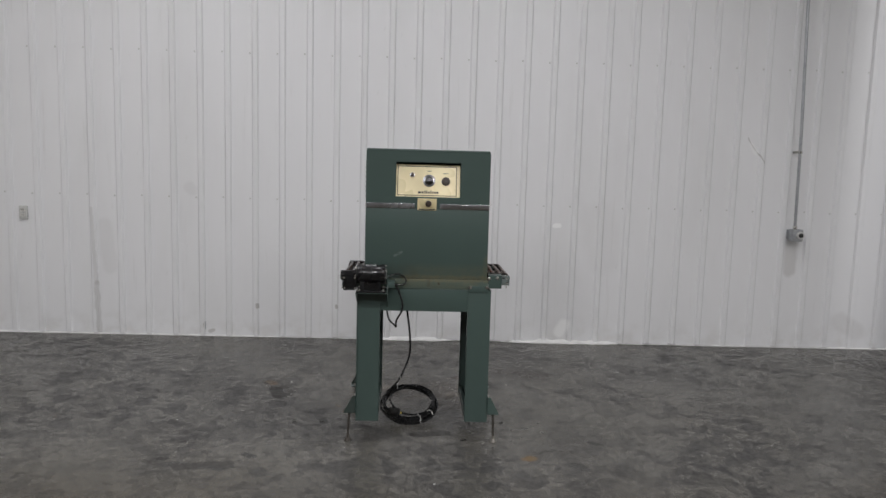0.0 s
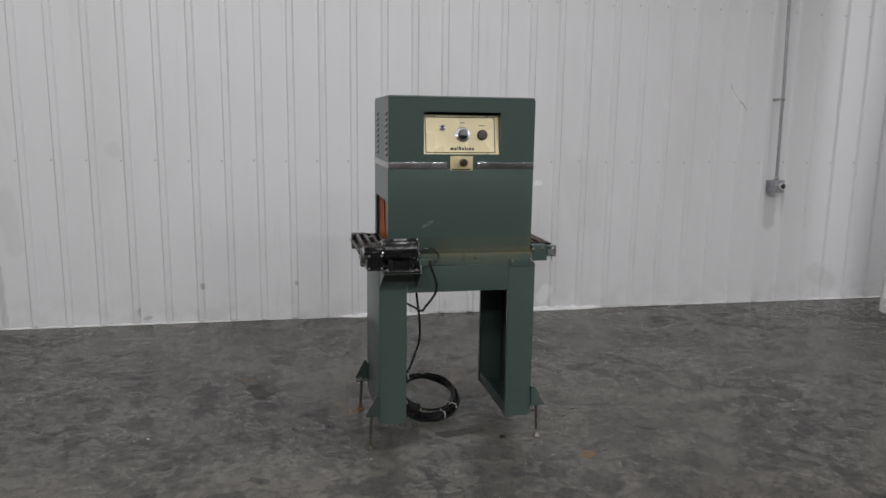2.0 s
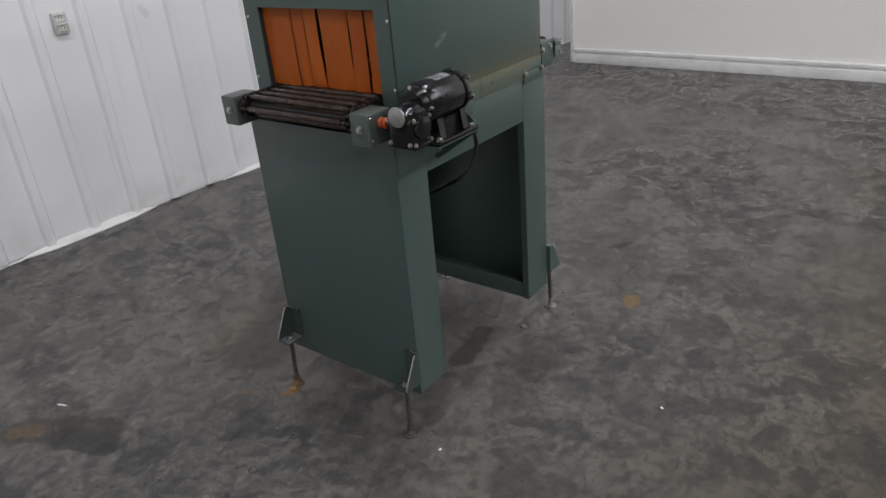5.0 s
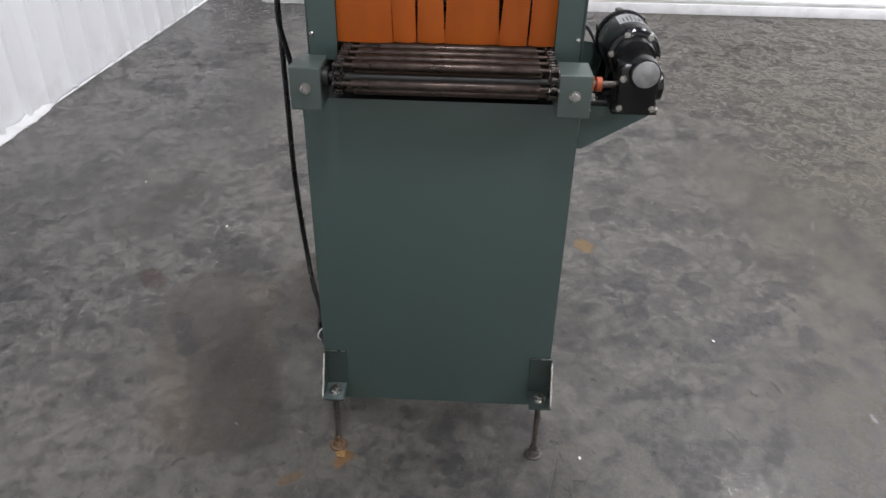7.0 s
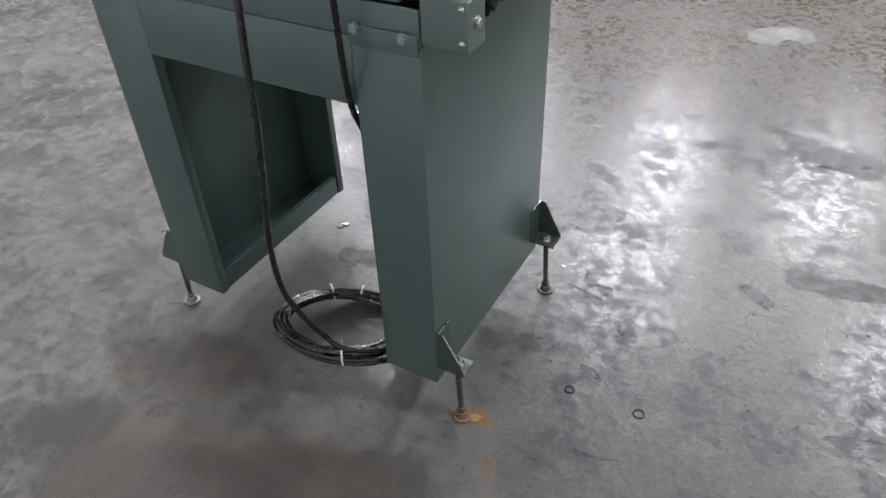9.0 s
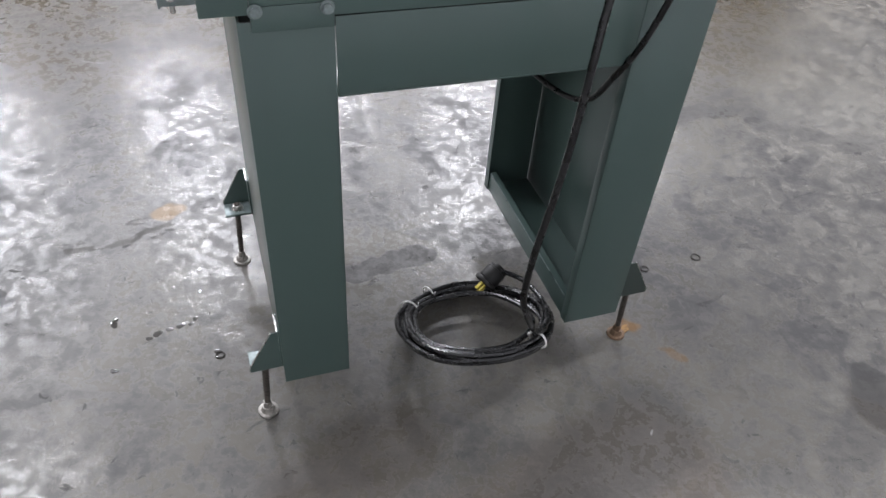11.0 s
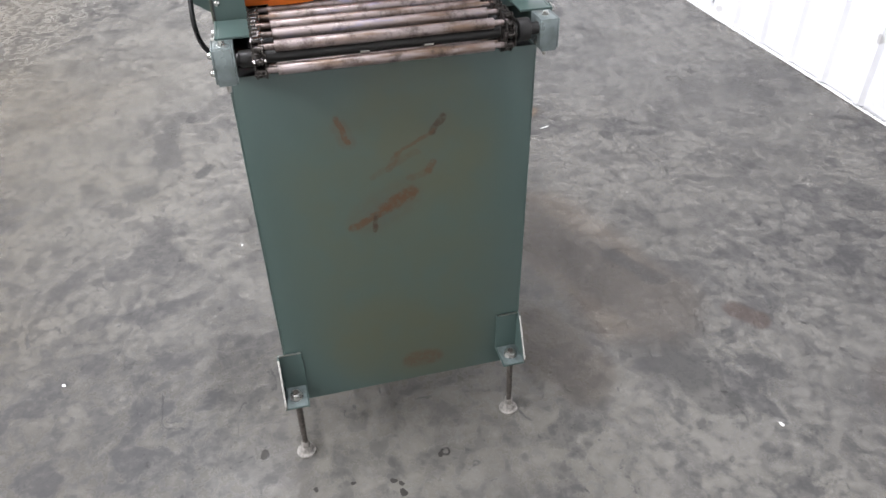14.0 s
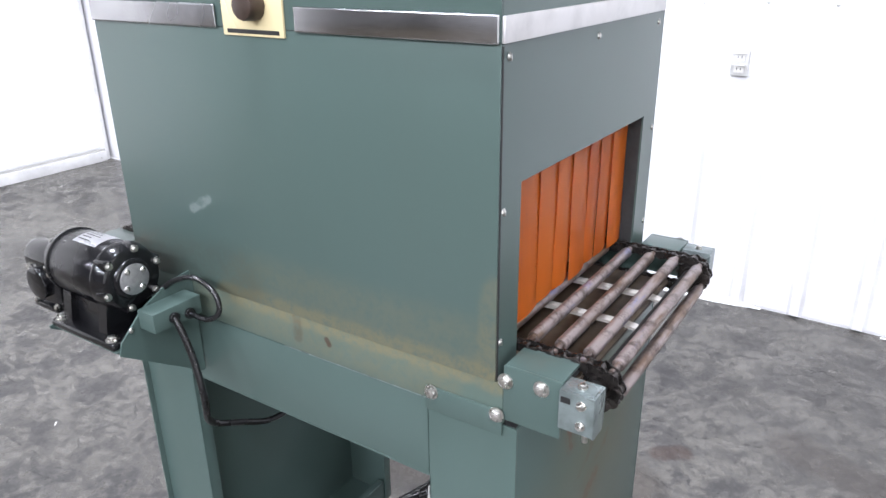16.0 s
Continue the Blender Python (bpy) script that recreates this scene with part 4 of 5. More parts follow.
for x0, x1 in ((HL + 0.001, -0.064), (0.072, HX - 0.001)):
    part("trim_band", slab((x0, HY0 - 0.005, BAND0 - 0.001), (x1, HY0 - 0.0002, BAND1), 0.0022, 3), m_chrome, tunnel, "polished metal trim band")

for s in (-1, 1):
    side = HX if s > 0 else HL
    lo, hi = sorted((side - s * 0.0006, side + s * 0.0007))
    part("corner_seam", slab((lo, HY0 + 0.0031, HZ0 + 0.002), (hi, HY0 + 0.0056, BAND0 - 0.003)), m_inside, tunnel, "dark open sheet seam")
part("bare_edge", slab((-0.01, -0.0016, 0.8742), (0.243, 0.0008, 0.8760), 0.0004), m_green_dull, tunnel, "bare metal apron edge")

# louvres on the motor side
lou = bmesh.new()
prof = [(0.0, 0.0), (0.0045, 0.0012), (0.0058, 0.004), (0.0042, 0.009), (0.0, 0.0150)]
low = [lou.verts.new((HL - d, -0.043 if i in (0, 4) else -0.038, z)) for i, (d, z) in enumerate(prof)]
high = [lou.verts.new((HL - d, 0.043 if i in (0, 4) else 0.038, z)) for i, (d, z) in enumerate(prof)]
for i in range(4):
    lou.faces.new((low[i], low[i + 1], high[i + 1], high[i]))
lou.faces.new(low)
lou.faces.new(high[::-1])
me_louvre = mesh_of(lou, m_green, "louvre", True)
shade = mesh_of(slab((HL - 0.0012, -0.039, -0.0035), (HL - 0.0002, 0.039, 0.0006)), m_inside, "louvre_slot")
for yc in (0.066, 0.386):
    for k in range(8):
        m = Matrix.Translation((0, yc, 1.374 + k * 0.0258))
        l = hold("louvre", me_louvre, tunnel, m)
        hold("louvre_slot", shade, l, m)

# orange strip curtains
for s in (-1, 1):
    rnd = random.Random(11 + s)
    if s > 0:
        bounds, gaps = [0.044, 0.086, 0.146, 0.199, 0.246, 0.304, 0.345, 0.392, 0.454], [-0.010] * 9
    else:
        bounds, gaps = [0.044, 0.0945, 0.148, 0.251, 0.3025, 0.349, 0.454], [-0.004, 0.003, 0.008, 0.009, 0.007, -0.001, -0.004]
    for k in range(len(bounds) - 1):
        bm = bmesh.new()
        rows, cols = 15, 9
        bow, skew, drop = rnd.uniform(0.0030, 0.0065), rnd.uniform(-0.002, 0.002), rnd.uniform(0.0, 0.010)
        z_low = (0.962 if s > 0 else 0.964) + drop * (0.9 if s > 0 else 0.3)
        grid = []
        for i in range(rows):
            f = i / (rows - 1)
            z = 1.185 + (z_low - 1.185) * f
            spread = math.sin(math.pi * min(1.0, 0.12 + f * 0.80)) ** 1.3
            lo = bounds[k] + (gaps[k] * 0.5 if gaps[k] < 0 else gaps[k] * 0.5 * spread)
            hi = bounds[k + 1] - (gaps[k + 1] * 0.5 if gaps[k + 1] < 0 else gaps[k + 1] * 0.5 * spread)
            lo += 0.0016 * math.sin(5.1 * f + 2.3 * k) * f
            hi += 0.0016 * math.sin(4.3 * f + 1.1 * k + 2.0) * f
            line = []
            for j in range(cols):
                g = j / (cols - 1)
                y = lo + (hi - lo) * g + skew * f * f
                x = s * ((0.3185 + (0.0030 + 0.0008 * f) * (1 - g) if s > 0 else 0.311 + 0.0028 * (k % 2)) + bow * (math.sin(math.pi * g) - 0.5) * f + 0.0015 * f * f * math.sin(k * 1.9))
                line.append(bm.verts.new((x, y, z)))
            grid.append(line)
        for a, b in zip(grid, grid[1:]):
            for j in range(cols - 1):
                bm.faces.new((a[j], a[j + 1], b[j + 1], b[j]))
        bmesh.ops.solidify(bm, geom=bm.faces[:], thickness=0.0022)
        part("curtain_strip", bm, m_curtain, tunnel, "orange silicone curtain strip")

# control panel set back in the hood
plate = sheet([(-0.0005, 1.376), (0.003, 1.376), (0.041, 1.557), (0.038, 1.557)], "x", -0.168, 0.349)
panel = part("control_panel", plate, m_cream, tunnel, "yellowed cream control panel with knobs")
LEAN = math.atan2(0.038, 0.181)


def on_panel(x, z, out=0.0):
    """A pose on the leaning panel, with +z pointing out of it."""
    f = (z - 1.376) / 0.181
    return Matrix.Translation((x + 0.008, -0.0005 + 0.0385 * f, z)) @ Matrix.Rotation(radians(90) - LEAN, 4, "X") @ Matrix.Translation((0, 0, out))


def lay(name, bm, mat, m, parent, label="", smooth=True):
    bmesh.ops.transform(bm, verts=bm.verts, matrix=m)
    return part(name, bm, mat, parent, label, smooth)


frame_line = None
for lo, hi in (((-0.169, 1.546), (0.154, 1.550)), ((-0.169, 1.3865), (0.154, 1.3905)), ((-0.169, 1.3906), (-0.165, 1.5459)), ((0.150, 1.3906), (0.154, 1.5459))):
    frame_line = slab((lo[0], lo[1] - 1.4665, 0.0004), (hi[0], hi[1] - 1.4665, 0.0011), bm=frame_line)
lay("border_line", frame_line, m_ink, on_panel(0.0, 1.4665), panel)
bez = lay("dial", drum((0, 0, 0.0003), "z", 0.004, 0.034, n=40, bevel=0.001), m_chrome, on_panel(0.0036, 1.470), panel, "silver dial ring")
kn = drum((0, 0, 0.0044), "z", 0.020, 0.024, 0.0205, n=28, bevel=0.002)
slab((-0.0022, -0.021, 0.0225), (0.0022, 0.021, 0.0255), 0.0008, bm=kn)
lay("knob", kn, m_black, on_panel(0.0036, 1.470), bez, "black control knob")
for k in range(11):
    a = math.pi * (0.5 + 1.25 - k * 0.25)
    lay("tick", slab((-0.0007, 0.0290, 0.0044), (0.0007, 0.0325, 0.0049)), m_ink, on_panel(0.0036, 1.470) @ Matrix.Rotation(a, 4, "Z"), bez)
kn = drum((0, 0, 0.0003), "z", 0.018, 0.0245, 0.021, n=24, bevel=0.002)
slab((-0.0025, -0.021, 0.0175), (0.0025, 0.021, 0.0215), 0.0008, bm=kn)
lay("switch_knob", kn, m_brown_knob, on_panel(0.094, 1.468), panel, "dark brown rotary knob")
lay("lamp_bezel", drum((0, 0, 0.0003), "z", 0.006, 0.0135, n=20, bevel=0.001), m_chrome, on_panel(-0.089, 1.499), panel)
lay("lamp_lens", drum((0, 0, 0.0064), "z", 0.006, 0.0095, 0.006, n=18), m_brown_knob, on_panel(-0.089, 1.499), panel)
x = -0.056
for k, w in enumerate((0.0155, 0.010, 0.004, 0.010, 0.010, 0.006, 0.007, 0.010, 0.010)):
    tall = 0.0165 if k in (2, 3, 5) else 0.0115
    lay("lettering_bar", slab((0, 0, 0.0003), (w, tall, 0.0008)), m_ink, on_panel(x, 1.4005), panel)
    x += w + 0.0035
for x0, z0, w in ((0.080, 1.508, 0.028), (-0.008, 1.520, 0.022)):
    lay("lettering_bar", slab((0, 0, 0.0003), (w, 0.004, 0.0007)), m_green_lip, on_panel(x0, z0), panel)
for x0, z0 in ((-0.125, 1.550), (0.118, 1.550), (-0.125, 1.383), (0.118, 1.383)):
    hold("screw", me_screw, panel, on_panel(x0, z0, 0.0))

tag = part("switch_plate", slab((-0.050, HY0 - 0.004, 1.3105), (0.054, HY0 - 0.0002, 1.3745), 0.001), m_cream, tunnel, "small cream plate with a dark knob")
kn = drum((0.010, HY0 - 0.026, 1.347), "y", 0.0218, 0.0165, 0.0185, n=12, bevel=0.0015)
part("knob", kn, m_brown_knob, tag, "dark brown fluted knob")
part("lettering_strip", slab((-0.042, HY0 - 0.0046, 1.3135), (0.047, HY0 - 0.0040, 1.3185)), m_ink, tag)

# levelling feet
for sx in (-1, 1):
    for y, out in ((0.012, -1), (0.488, 1)):
        y0, y1 = y - 0.025, y + 0.025
        foot = hold("levelling_foot", None, tunnel, Matrix.Translation((sx * 0.41, y, 0)))
        lo, hi = sorted((sx * 0.3705, sx * 0.3735))
        br = slab((lo, y0, 0.166), (hi, y1, 0.266), 0.0008)
        lo, hi = sorted((sx * 0.3737, sx * 0.434))
        slab((lo, y0, 0.166), (hi, y1, 0.1695), 0.0008, bm=br)
        gy = y0 if out < 0 else y1 - 0.003
        tri = [(sx * 0.3737, 0.1697), (sx * 0.433, 0.1697), (sx * 0.433, 0.178), (sx * 0.386, 0.266), (sx * 0.3737, 0.266)]
        sheet(tri, "y", gy, 0.003, bm=br)
        part("bracket", br, m_green if sx > 0 else m_bracket, foot, "chipped green foot bracket", False)
        lo, hi = sorted((sx * 0.3735, sx * 0.3765))
        part("bare_edge", slab((lo, y0 + 0.002, 0.2655), (hi, y1 - 0.002, 0.2675)), m_steel, foot, "bare metal edge")
        slope = [(sx * 0.3862, 0.2664), (sx * 0.3876, 0.2664), (sx * 0.4346, 0.1786), (sx * 0.4346, 0.170), (sx * 0.4332, 0.170), (sx * 0.4332, 0.1784)]
        part("bare_edge", sheet(slope, "y", gy - 0.0003, 0.0036), m_steel, foot, "bare metal edge", False)
        lo, hi = sorted((sx * 0.3750, sx * 0.4325))
        part("foot_plate", slab((lo, y0 + 0.003, 0.1696), (hi, y1 - 0.003, 0.1706), 0.0003), m_green_dull if sx > 0 or out > 0 else m_bracket, foot, "worn grey foot plate")
        top = Vector((sx * 0.404, y, 0.185))
        bot = Vector((sx * 0.413, y, 0.010))
        rusty = sx < 0 and out > 0
        rod = hose([bot, top], 0.0062, 10)
        for k in range(26):
            c = bot.lerp(top, 0.28 + 0.70 * k / 26)
            hose([c - Vector((0, 0, 0.0011)), c + Vector((0, 0, 0.0011))], 0.0071, 10, bm=rod)
        part("threaded_rod", rod, m_rod, foot, "dirty threaded rod")
        nut = drum((sx * 0.404, y, 0.1707), "z", 0.002, 0.0145, n=18)
        drum((sx * 0.404, y, 0.1727), "z", 0.009, 0.0115, n=6, bevel=0.001, bm=nut)
        part("nut", nut, m_steel, foot)
        pad = drum((sx * 0.413, y, 0.0004), "z", 0.005, 0.022, 0.021, n=24, bevel=0.001)
        drum((sx * 0.413, y, 0.0054), "z", 0.012, 0.015, 0.011, n=20, bm=pad)
        drum((sx * 0.412, y, 0.0174), "z", 0.016, 0.0095, n=6, bm=pad)
        part("pad", pad, m_rusty if rusty else m_rod if sx < 0 else m_foot, foot, "rusted round foot pad" if rusty else "dirty round foot pad")
part("rust_flake", sheet([(-0.455, 0.468), (-0.428, 0.470), (-0.418, 0.482), (-0.432, 0.494), (-0.452, 0.486)], "z", 0.0003, 0.002), m_flake, tunnel, "rusty flake under the foot")

# motor, gearbox and bracket
shelf = slab((-0.365, -0.144, 0.869), (-0.2035, -0.003, 0.8725), 0.001)
sheet([(-0.150, 0.8725), (-0.010, 0.8725), (-0.010, 0.788), (-0.018, 0.788), (-0.150, 0.868)], "x", -0.3685, 0.003, bm=shelf)
sheet([(-0.142, 0.866), (-0.136, 0.884), (-0.096, 0.922), (-0.046, 0.946), (-0.003, 0.952), (-0.003, 0.775), (-0.010, 0.775)], "x", -0.203, 0.003, bm=shelf)
slab((-0.3660, -0.0055, 0.790), (-0.2035, -0.0027, 0.868), 0.0008, bm=shelf)
part("motor_bracket", shelf, m_green, tunnel, "green gusseted motor shelf", False)
MY, MZ, MR = -0.092, 0.968, 0.0490
motor = hold("motor", None, tunnel, Matrix.Translation((-0.29, MY, 0.873)))
body = drum((-0.352, MY, MZ), "x", 0.118, MR, n=40, bevel=0.004)
part("motor_body", body, m_black, motor, "glossy black motor shell")
LUGS = []
bell = drum((-0.240, MY, MZ), "x", 0.026, MR + 0.004, MR - 0.003, n=40, bevel=0.004)
drum((-0.216, MY, MZ), "x", 0.006, 0.032, 0.028, n=32, bevel=0.002, bm=bell)
for k in range(6):
    a = k * math.pi / 3 + 0.3
    LUGS.append(slab((-0.240, MY + 0.0450 * math.cos(a) - 0.007, MZ + 0.0450 * math.sin(a) - 0.007), (-0.214, MY + 0.0450 * math.cos(a) + 0.007, MZ + 0.0450 * math.sin(a) + 0.007), 0.003))
bell = part("end_bell", bell, m_black, motor)
for k, lug in enumerate(LUGS):
    part("lug", lug, m_black, motor)
    a = k * math.pi / 3 + 0.3
    fix("bolt", me_bolt_small, (-0.214, MY + 0.0450 * math.cos(a), MZ + 0.0450 * math.sin(a)), "+x", bell, k)
hub = part("hub_cover", drum((-0.211, MY, MZ), "x", 0.003, 0.0235, n=32, bevel=0.0008), m_disc, motor, "brushed grey hub disc")
for k in range(4):
    a = k * math.pi / 2 + 0.6
    fix("screw", me_screw, (-0.208, MY + 0.018 * math.cos(a), MZ + 0.018 * math.sin(a)), "+x", hub)
bell2 = part("end_bell", drum((-0.368, MY, MZ), "x", 0.018, MR - 0.004, MR + 0.003, n=40, bevel=0.003), m_black, motor)
for k in range(6):
    a = k * math.pi / 3 + 0.1
    fix("bolt", me_bolt_small, (-0.367, MY + 0.0410 * math.cos(a), MZ + 0.0410 * math.sin(a)), "-x", bell2, k)
base = slab((-0.364, -0.1475, 0.8728), (-0.2065, -0.014, 0.8840), 0.004, 3)
for x0, x1 in ((-0.345, -0.325), (-0.255, -0.235)):
    sheet([(MY - 0.045, 0.879), (MY + 0.045, 0.879), (MY + 0.036, 0.932), (MY - 0.036, 0.932)], "x", x0, x1 - x0, bm=base)
slab((-0.325, MY - 0.030, 0.879), (-0.255, MY + 0.030, 0.925), bm=base)
base = part("motor_base", base, m_black, motor)
for x in (-0.352, -0.222):
    for y in (-0.136, -0.030):
        fix("bolt", me_bolt, (x, y, 0.884), "+z", base, x * 30)
stick = bmesh.new()
rows = []
for i in range(9):
    a = radians(62 + 52 * i / 8)
    rows.append([stick.verts.new((x, MY + (MR + 0.0007) * math.cos(a), MZ + (MR + 0.0007) * math.sin(a))) for x in (-0.318, -0.262)])
for a, b in zip(rows, rows[1:]):
    stick.faces.new((a[0], a[1], b[1], b[0]))
bmesh.ops.solidify(stick, geom=stick.faces[:], thickness=0.0004)
st = part("rating_sticker", stick, m_sticker, motor, "pale silver rating sticker")
for k in range(5):
    bar = bmesh.new()
    a0 = radians(72 + 8 * k)
    pts = []
    for a in (a0, a0 + radians(2.2)):
        pts.append([bar.verts.new((x, MY + (MR + 0.0014) * math.cos(a), MZ + (MR + 0.0014) * math.sin(a))) for x in (-0.312, -0.29 + 0.006 * (k % 3))])
    bar.faces.new((pts[0][0], pts[0][1], pts[1][1], pts[1][0]))
    part("lettering_bar", bar, m_ink, st)

gear = slab((-0.439, -0.127, 0.887), (-0.365, -0.058, 0.974), 0.010, 3)
drum((-0.449, -0.099, 0.960), "x", 0.085, 0.027, n=32, bevel=0.003, bm=gear)
drum((-0.387, MY, MZ), "x", 0.033, 0.034, MR - 0.006, n=32, bm=gear)
drum((-0.405, -0.138, 0.930), "y", 0.016, 0.026, n=28, bevel=0.002, bm=gear)
slab((-0.435, -0.132, 0.884), (-0.371, -0.052, 0.8935), 0.003, bm=gear)
gear = part("gearbox", gear, m_black, motor, "black right-angle gearbox")
part("cap_disc", drum((-0.453, -0.099, 0.962), "x", 0.0045, 0.0230, n=36, bevel=0.001), m_disc, motor, "grey gearbox cap disc")
for y in (-0.121, -0.064):
    for z in (0.897, 0.950):
        fix("bolt", me_bolt_small, (-0.439, y, z), "-x", gear, z * 30)
for x in (-0.430, -0.373):
    for z in (0.894, 0.950):
        fix("bolt", me_bolt_small, (x, -0.1275, z), "-y", gear, x * 40)
part("drive_shaft", drum((-0.407, -0.060, 0.929), "y", 0.053, 0.0062, n=14), m_rod, motor)
cp = drum((-0.407, -0.034, 0.929), "y", 0.010, 0.0130, n=20, bevel=0.001)
drum((-0.407, -0.0205, 0.929), "y", 0.011, 0.0130, n=20, bevel=0.001, bm=cp)
part("coupling", cp, m_coupling, motor, "red-orange shaft coupling")

# switch box on the bracket, with its cables
sbox = part("switch_box", slab((-0.1995, -0.104, 0.895), (-0.163, -0.020, 0.926), 0.002), m_green, tunnel, "small green cable box")
fix("screw", me_screw, (-0.1995, -0.118, 0.898), "+x", sbox)
for y, z in ((-0.071, 0.909), (-0.044, 0.905)):
    part("grommet", drum((-0.163, y, z), "x", 0.006, 0.0085, n=14, bevel=0.001), m_rubber, sbox)
lead = smooth_line([(-0.214, -0.055, 0.930), (-0.185, -0.045, 0.953), (-0.148, -0.035, 0.962), (-0.112, -0.032, 0.945), (-0.103, -0.036, 0.918), (-0.125, -0.042, 0.903), (-0.160, -0.044, 0.905)])
part("motor_lead", hose(lead, 0.0042, 10), m_rubber, tunnel, "black rubber motor lead")
feed = smooth_line([(-0.160, -0.071, 0.909), (-0.146, -0.071, 0.885), (-0.132, -0.071, 0.850), (-0.119, -0.073, 0.805), (-0.122, -0.069, 0.765), (-0.137, -0.058, 0.733), (-0.150, -0.035, 0.706), (-0.154, 0.012, 0.678), (-0.155, 0.09, 0.640),
                    (-0.170, 0.22, 0.625), (-0.200, 0.36, 0.620), (-0.216, 0.45, 0.650), (-0.224, 0.500, 0.720), (-0.240, 0.535, 0.80), (-0.257, 0.562, 0.92), (-0.266, 0.572, 1.02), (-0.262, 0.535, 1.13), (-0.262, 0.506, 1.16)])
part("feed_cable", hose(feed, 0.0055, 10), m_rubber, tunnel, "black rubber feed cable")
for x in (-0.262, -0.140):
    part("cable_gland", drum((x, HY1 + 0.0002, 1.16), "y", 0.02, 0.013, n=16, bevel=0.002), m_black_dull, tunnel)

# --- mains lead, coiled on the floor ---
cord = thing("power_cord", (-0.03, 0.41, 0), "coiled black power cord with plug and white ties on the floor", "power cord")
hang = smooth_line([(-0.140, 0.524, 1.16), (-0.138, 0.570, 1.13), (-0.125, 0.605, 1.04), (-0.111, 0.612, 0.88), (-0.104, 0.614, 0.74), (-0.090, 0.618, 0.60), (-0.072, 0.618, 0.46), (-0.072, 0.610, 0.34), (-0.100, 0.594, 0.26), (-0.130, 0.572, 0.195), (-0.158, 0.556, 0.160), (-0.21, 0.50, 0.125)])
part("hanging_cable", hose(hang, 0.0064, 10), m_rubber, cord)
rnd = random.Random(21)
RX, RY = -0.068, 0.425
for k in range(9):
    pts = []
    r0, dx, dy, ph = 0.150 + 0.0095 * (k % 3) + rnd.uniform(-0.003, 0.003), rnd.uniform(-0.004, 0.004), rnd.uniform(-0.004, 0.004), rnd.uniform(0, 6)
    if k == 8:
        r0, dx, dy = 0.128, 0.012, 0.010
    for j in range(56):
        a = 2 * math.pi * j / 56
        r = r0 + 0.004 * math.sin(2 * a + ph) + 0.002 * math.sin(5 * a + ph * 2)
        x, y = RX + dx + r * math.cos(a), RY + dy + r * math.sin(a)
        lift = max(0.0, (y - 0.262) / 0.33) * 0.122
        pts.append((x, y, 0.0078 + 0.0105 * (k // 3) + lift + 0.002 * (1 + math.sin(3 * a + ph))))
    part("cable_loop", hose(pts, 0.0060, 8, closed=True), m_rubber, cord)
for x, y, z, w in ((-0.155, 0.560, 0.140, 0.9), (0.058, 0.325, 0.050, -0.5), (-0.005, 0.277, 0.030, 0.2)):
    loop = [(0.0, 0.021 * math.cos(2 * math.pi * j / 16), 0.021 * math.sin(2 * math.pi * j / 16)) for j in range(16)]
    tie = hose(loop, 0.0022, 6, closed=True)
    slab((-0.003, 0.018, -0.003), (0.003, 0.026, 0.003), 0.0008, bm=tie)
    slab((-0.0016, 0.02, 0.002), (0.0016, 0.0212, 0.028), bm=tie)
    turn = math.atan2(y - RY, x - RX) + math.pi / 2
    bmesh.ops.transform(tie, verts=tie.verts, matrix=Matrix.Translation((x, y, z)) @ Matrix.Rotation(turn, 4, "Z"))
    part("cable_tie", tie, m_white, cord, "white cable tie")
tail = smooth_line([(-0.150, 0.555, 0.150), (-0.205, 0.50, 0.125), (-0.232, 0.42, 0.10), (-0.222, 0.345, 0.088), (-0.195, 0.305, 0.084), (-0.172, 0.290, 0.082)])
part("plug_tail", hose(tail, 0.0062, 10), m_rubber, cord)
plug = drum((0, 0, -0.016), "z", 0.014, 0.011, 0.020, n=24)
drum((0, 0, -0.002), "z", 0.034, 0.0265, n=28, bevel=0.003, bm=plug)
drum((0, 0, 0.032), "z", 0.012, 0.0305, n=28, bevel=0.003, bm=plug)
ahead = Vector((0.80, 0.28, -0.50)).normalized()
PLUG_AT = Matrix.Translation((-0.172, 0.289, 0.081)) @ ahead.to_track_quat("Z", "Y").to_matrix().to_4x4()
plug = lay("plug", plug, m_black_dull, PLUG_AT, cord, "black round mains plug")
for dy in (-0.009, 0.009):
    lay("prong", slab((-0.004, dy - 0.0045, 0.0441), (0.004, dy + 0.0045, 0.066), 0.001), m_yellow, PLUG_AT, plug, "yellowed brass prong")
lay("cord_clamp", slab((-0.020, -0.012, -0.010), (0.020, 0.012, -0.001), 0.002), m_black_dull, PLUG_AT, plug)
# --- small litter and drops on the floor ---
def droplet(x, y, r, seed, tall=0.12):
    bm = bmesh.new()
    rings = []
    for k, (q, h) in enumerate(((1.0, 0.0), (0.85, 0.10), (0.55, 0.20), (0.2, 0.25))):
        rings.append([])
        for j in range(12):
            a = 2 * math.pi * j / 12
            w = r * q * (1 + 0.22 * math.sin(2 * a + seed * 9) + 0.1 * math.sin(3 * a + seed * 5))
            rings[-1].append(bm.verts.new((x + w * math.cos(a), y + w * math.sin(a), 0.0003 + r * h * tall)))
    for a, b in zip(rings, rings[1:]):
        for j in range(12):
            bm.faces.new((a[j], a[(j + 1) % 12], b[(j + 1) % 12], b[j]))
    bm.faces.new(rings[-1])
    bm.faces.new(rings[0][::-1])
    ob = part("water_drop", bm, m_puddle, None, "small clear water drop on the concrete floor")
    tagged(ob, category="water drop", group="water drops on the floor")


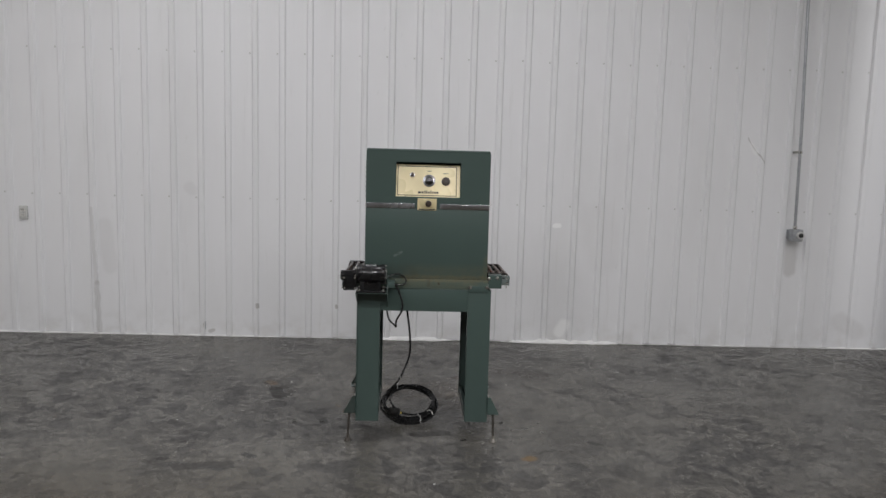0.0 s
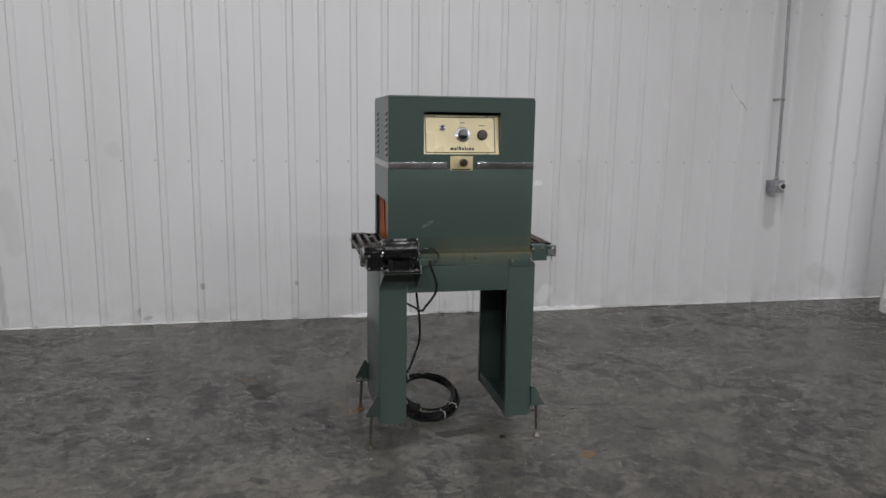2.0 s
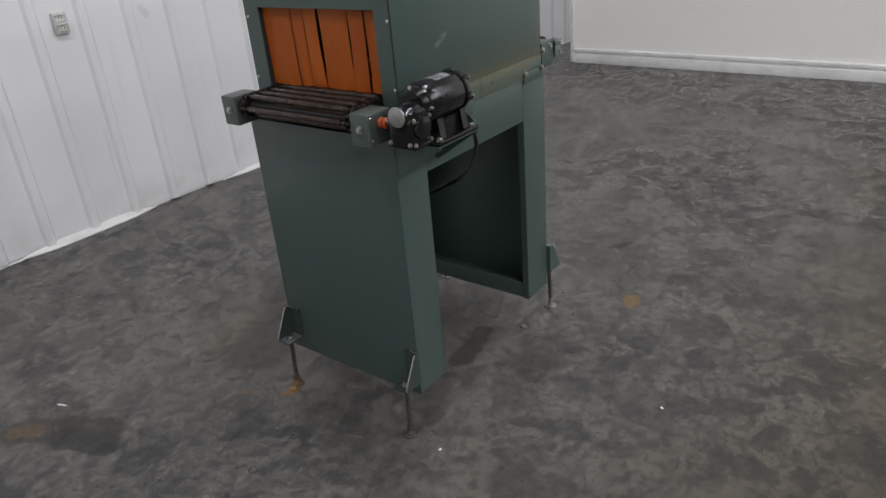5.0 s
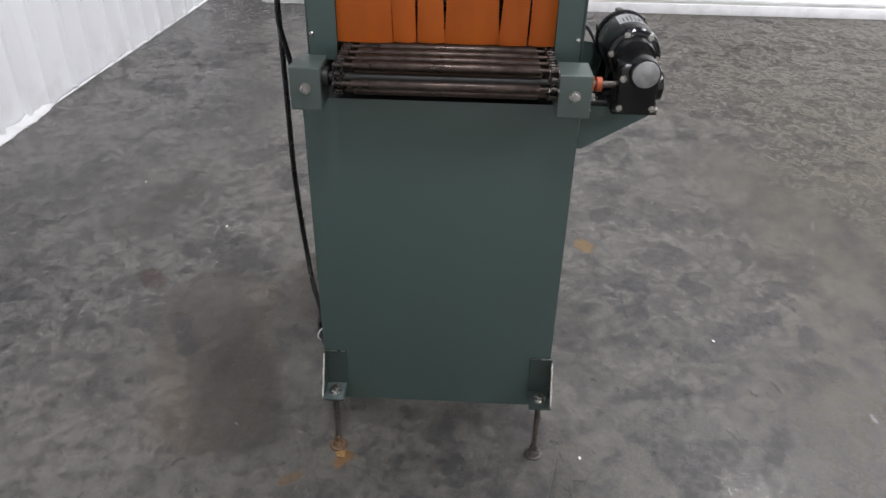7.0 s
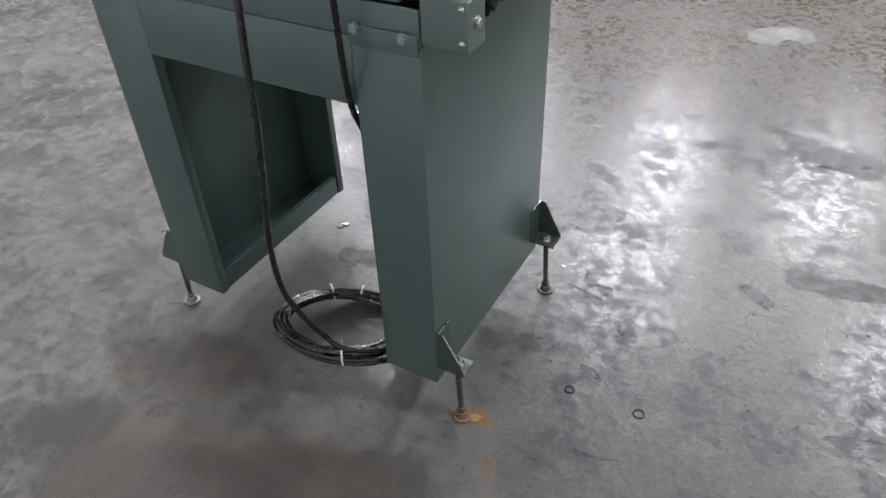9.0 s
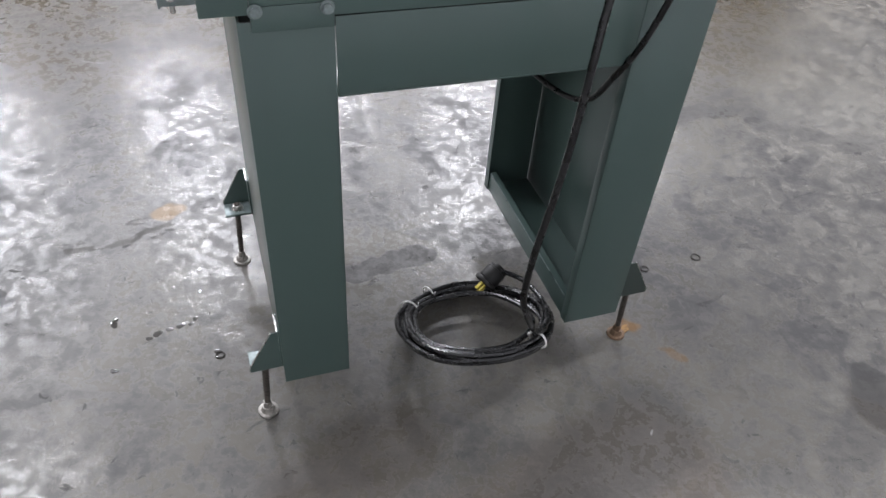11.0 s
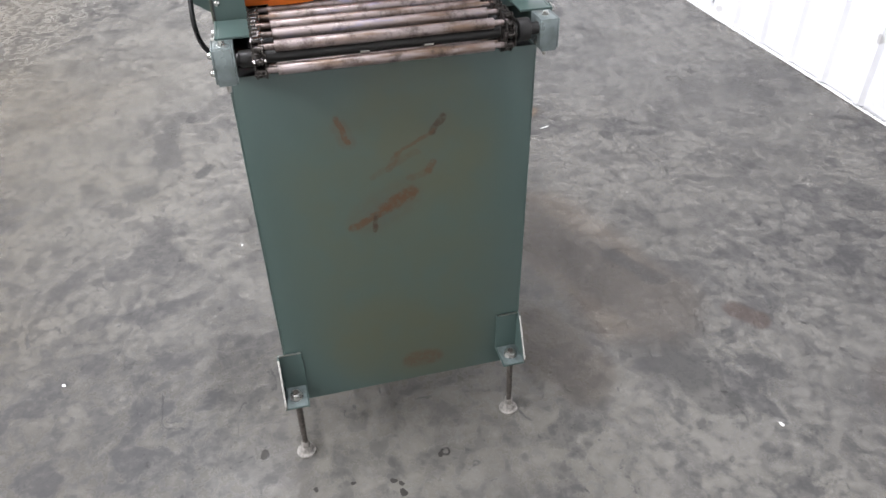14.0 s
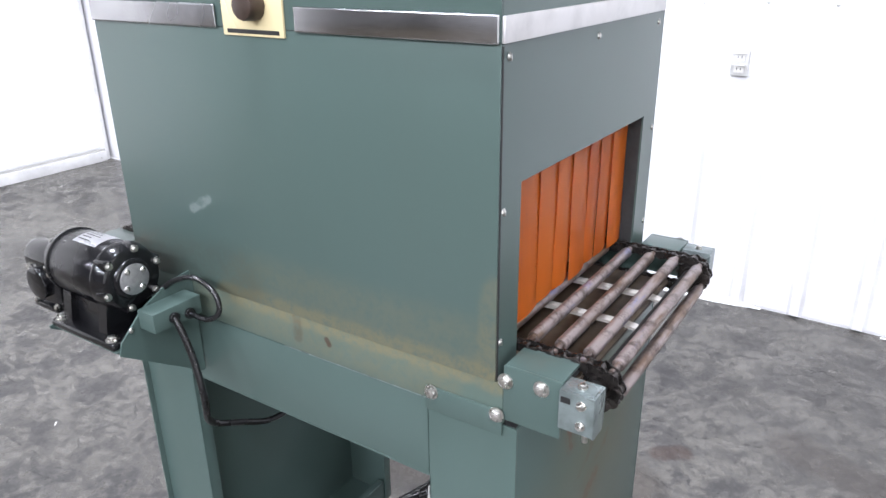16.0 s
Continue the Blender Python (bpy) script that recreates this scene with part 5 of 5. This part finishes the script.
rnd = random.Random(5)
for x, y, r in ((0.541, 0.185, 0.007), (0.552, 0.20, 0.006), (0.575, 0.20, 0.009), (0.60, 0.205, 0.008), (0.626, 0.212, 0.010), (0.645, 0.222, 0.007), (0.719, 0.146, 0.008), (0.720, 0.160, 0.009),
                (0.719, 0.298, 0.008), (0.243, 0.027, 0.018), (0.40, -0.08, 0.012), (0.52, 0.02, 0.006), (0.585, 0.07, 0.006), (0.50, 0.30, 0.007), (0.525, 0.10, 0.005)):
    droplet(x, y, r, rnd.random(), 1.0 if (x, y) in ((0.719, 0.146), (0.719, 0.298)) else 0.12)


def flake(x, y, w, l, turn, seed, mat=m_white, label="small white paint chip lying on the concrete floor"):
    rnd = random.Random(seed)
    pts = []
    for j in range(6):
        a = 2 * math.pi * j / 6
        u, v = l * math.cos(a) * rnd.uniform(0.7, 1.1), w * math.sin(a) * rnd.uniform(0.7, 1.1)
        pts.append((x + u * math.cos(turn) - v * math.sin(turn), y + u * math.sin(turn) + v * math.cos(turn)))
    ob = part("paint_chip", sheet(pts, "z", 0.0004, 0.0015), mat, None, label, False)
    tagged(ob, category="debris", group="litter on the floor")


for k, (x, y, w, l, a) in enumerate(((-0.90, 1.083, 0.004, 0.022, 1.9), (0.625, 1.082, 0.005, 0.009, 0.3), (0.96, 1.52, 0.004, 0.012, 0.2), (-1.45, 0.30, 0.003, 0.016, 2.4),
                                     (-0.42, -0.10, 0.004, 0.006, 0.0), (0.06, -0.55, 0.004, 0.007, 0.8), (0.83, 0.86, 0.003, 0.006, 1.0))):
    flake(x, y, w, l, a, k)


def dried_ring(x, y, r):
    """A thin dark rim left by a dried drop."""
    rim = [(x + r * math.cos(a) * (1 + 0.06 * math.sin(3 * a)), y + r * math.sin(a), 0.0012) for a in (2 * math.pi * j / 24 for j in range(24))]
    ob = part("drop_ring", hose(rim, 0.0022, 6, closed=True), m_puddle, None, "thin dark ring of a dried drop on the concrete")
    tagged(ob, category="stain", group="dried rings on the floor")


for x, y, r in ((0.496, 0.312, 0.009), (-0.598, 0.304, 0.010), (-0.76, 0.298, 0.012)):
    dried_ring(x, y, r)
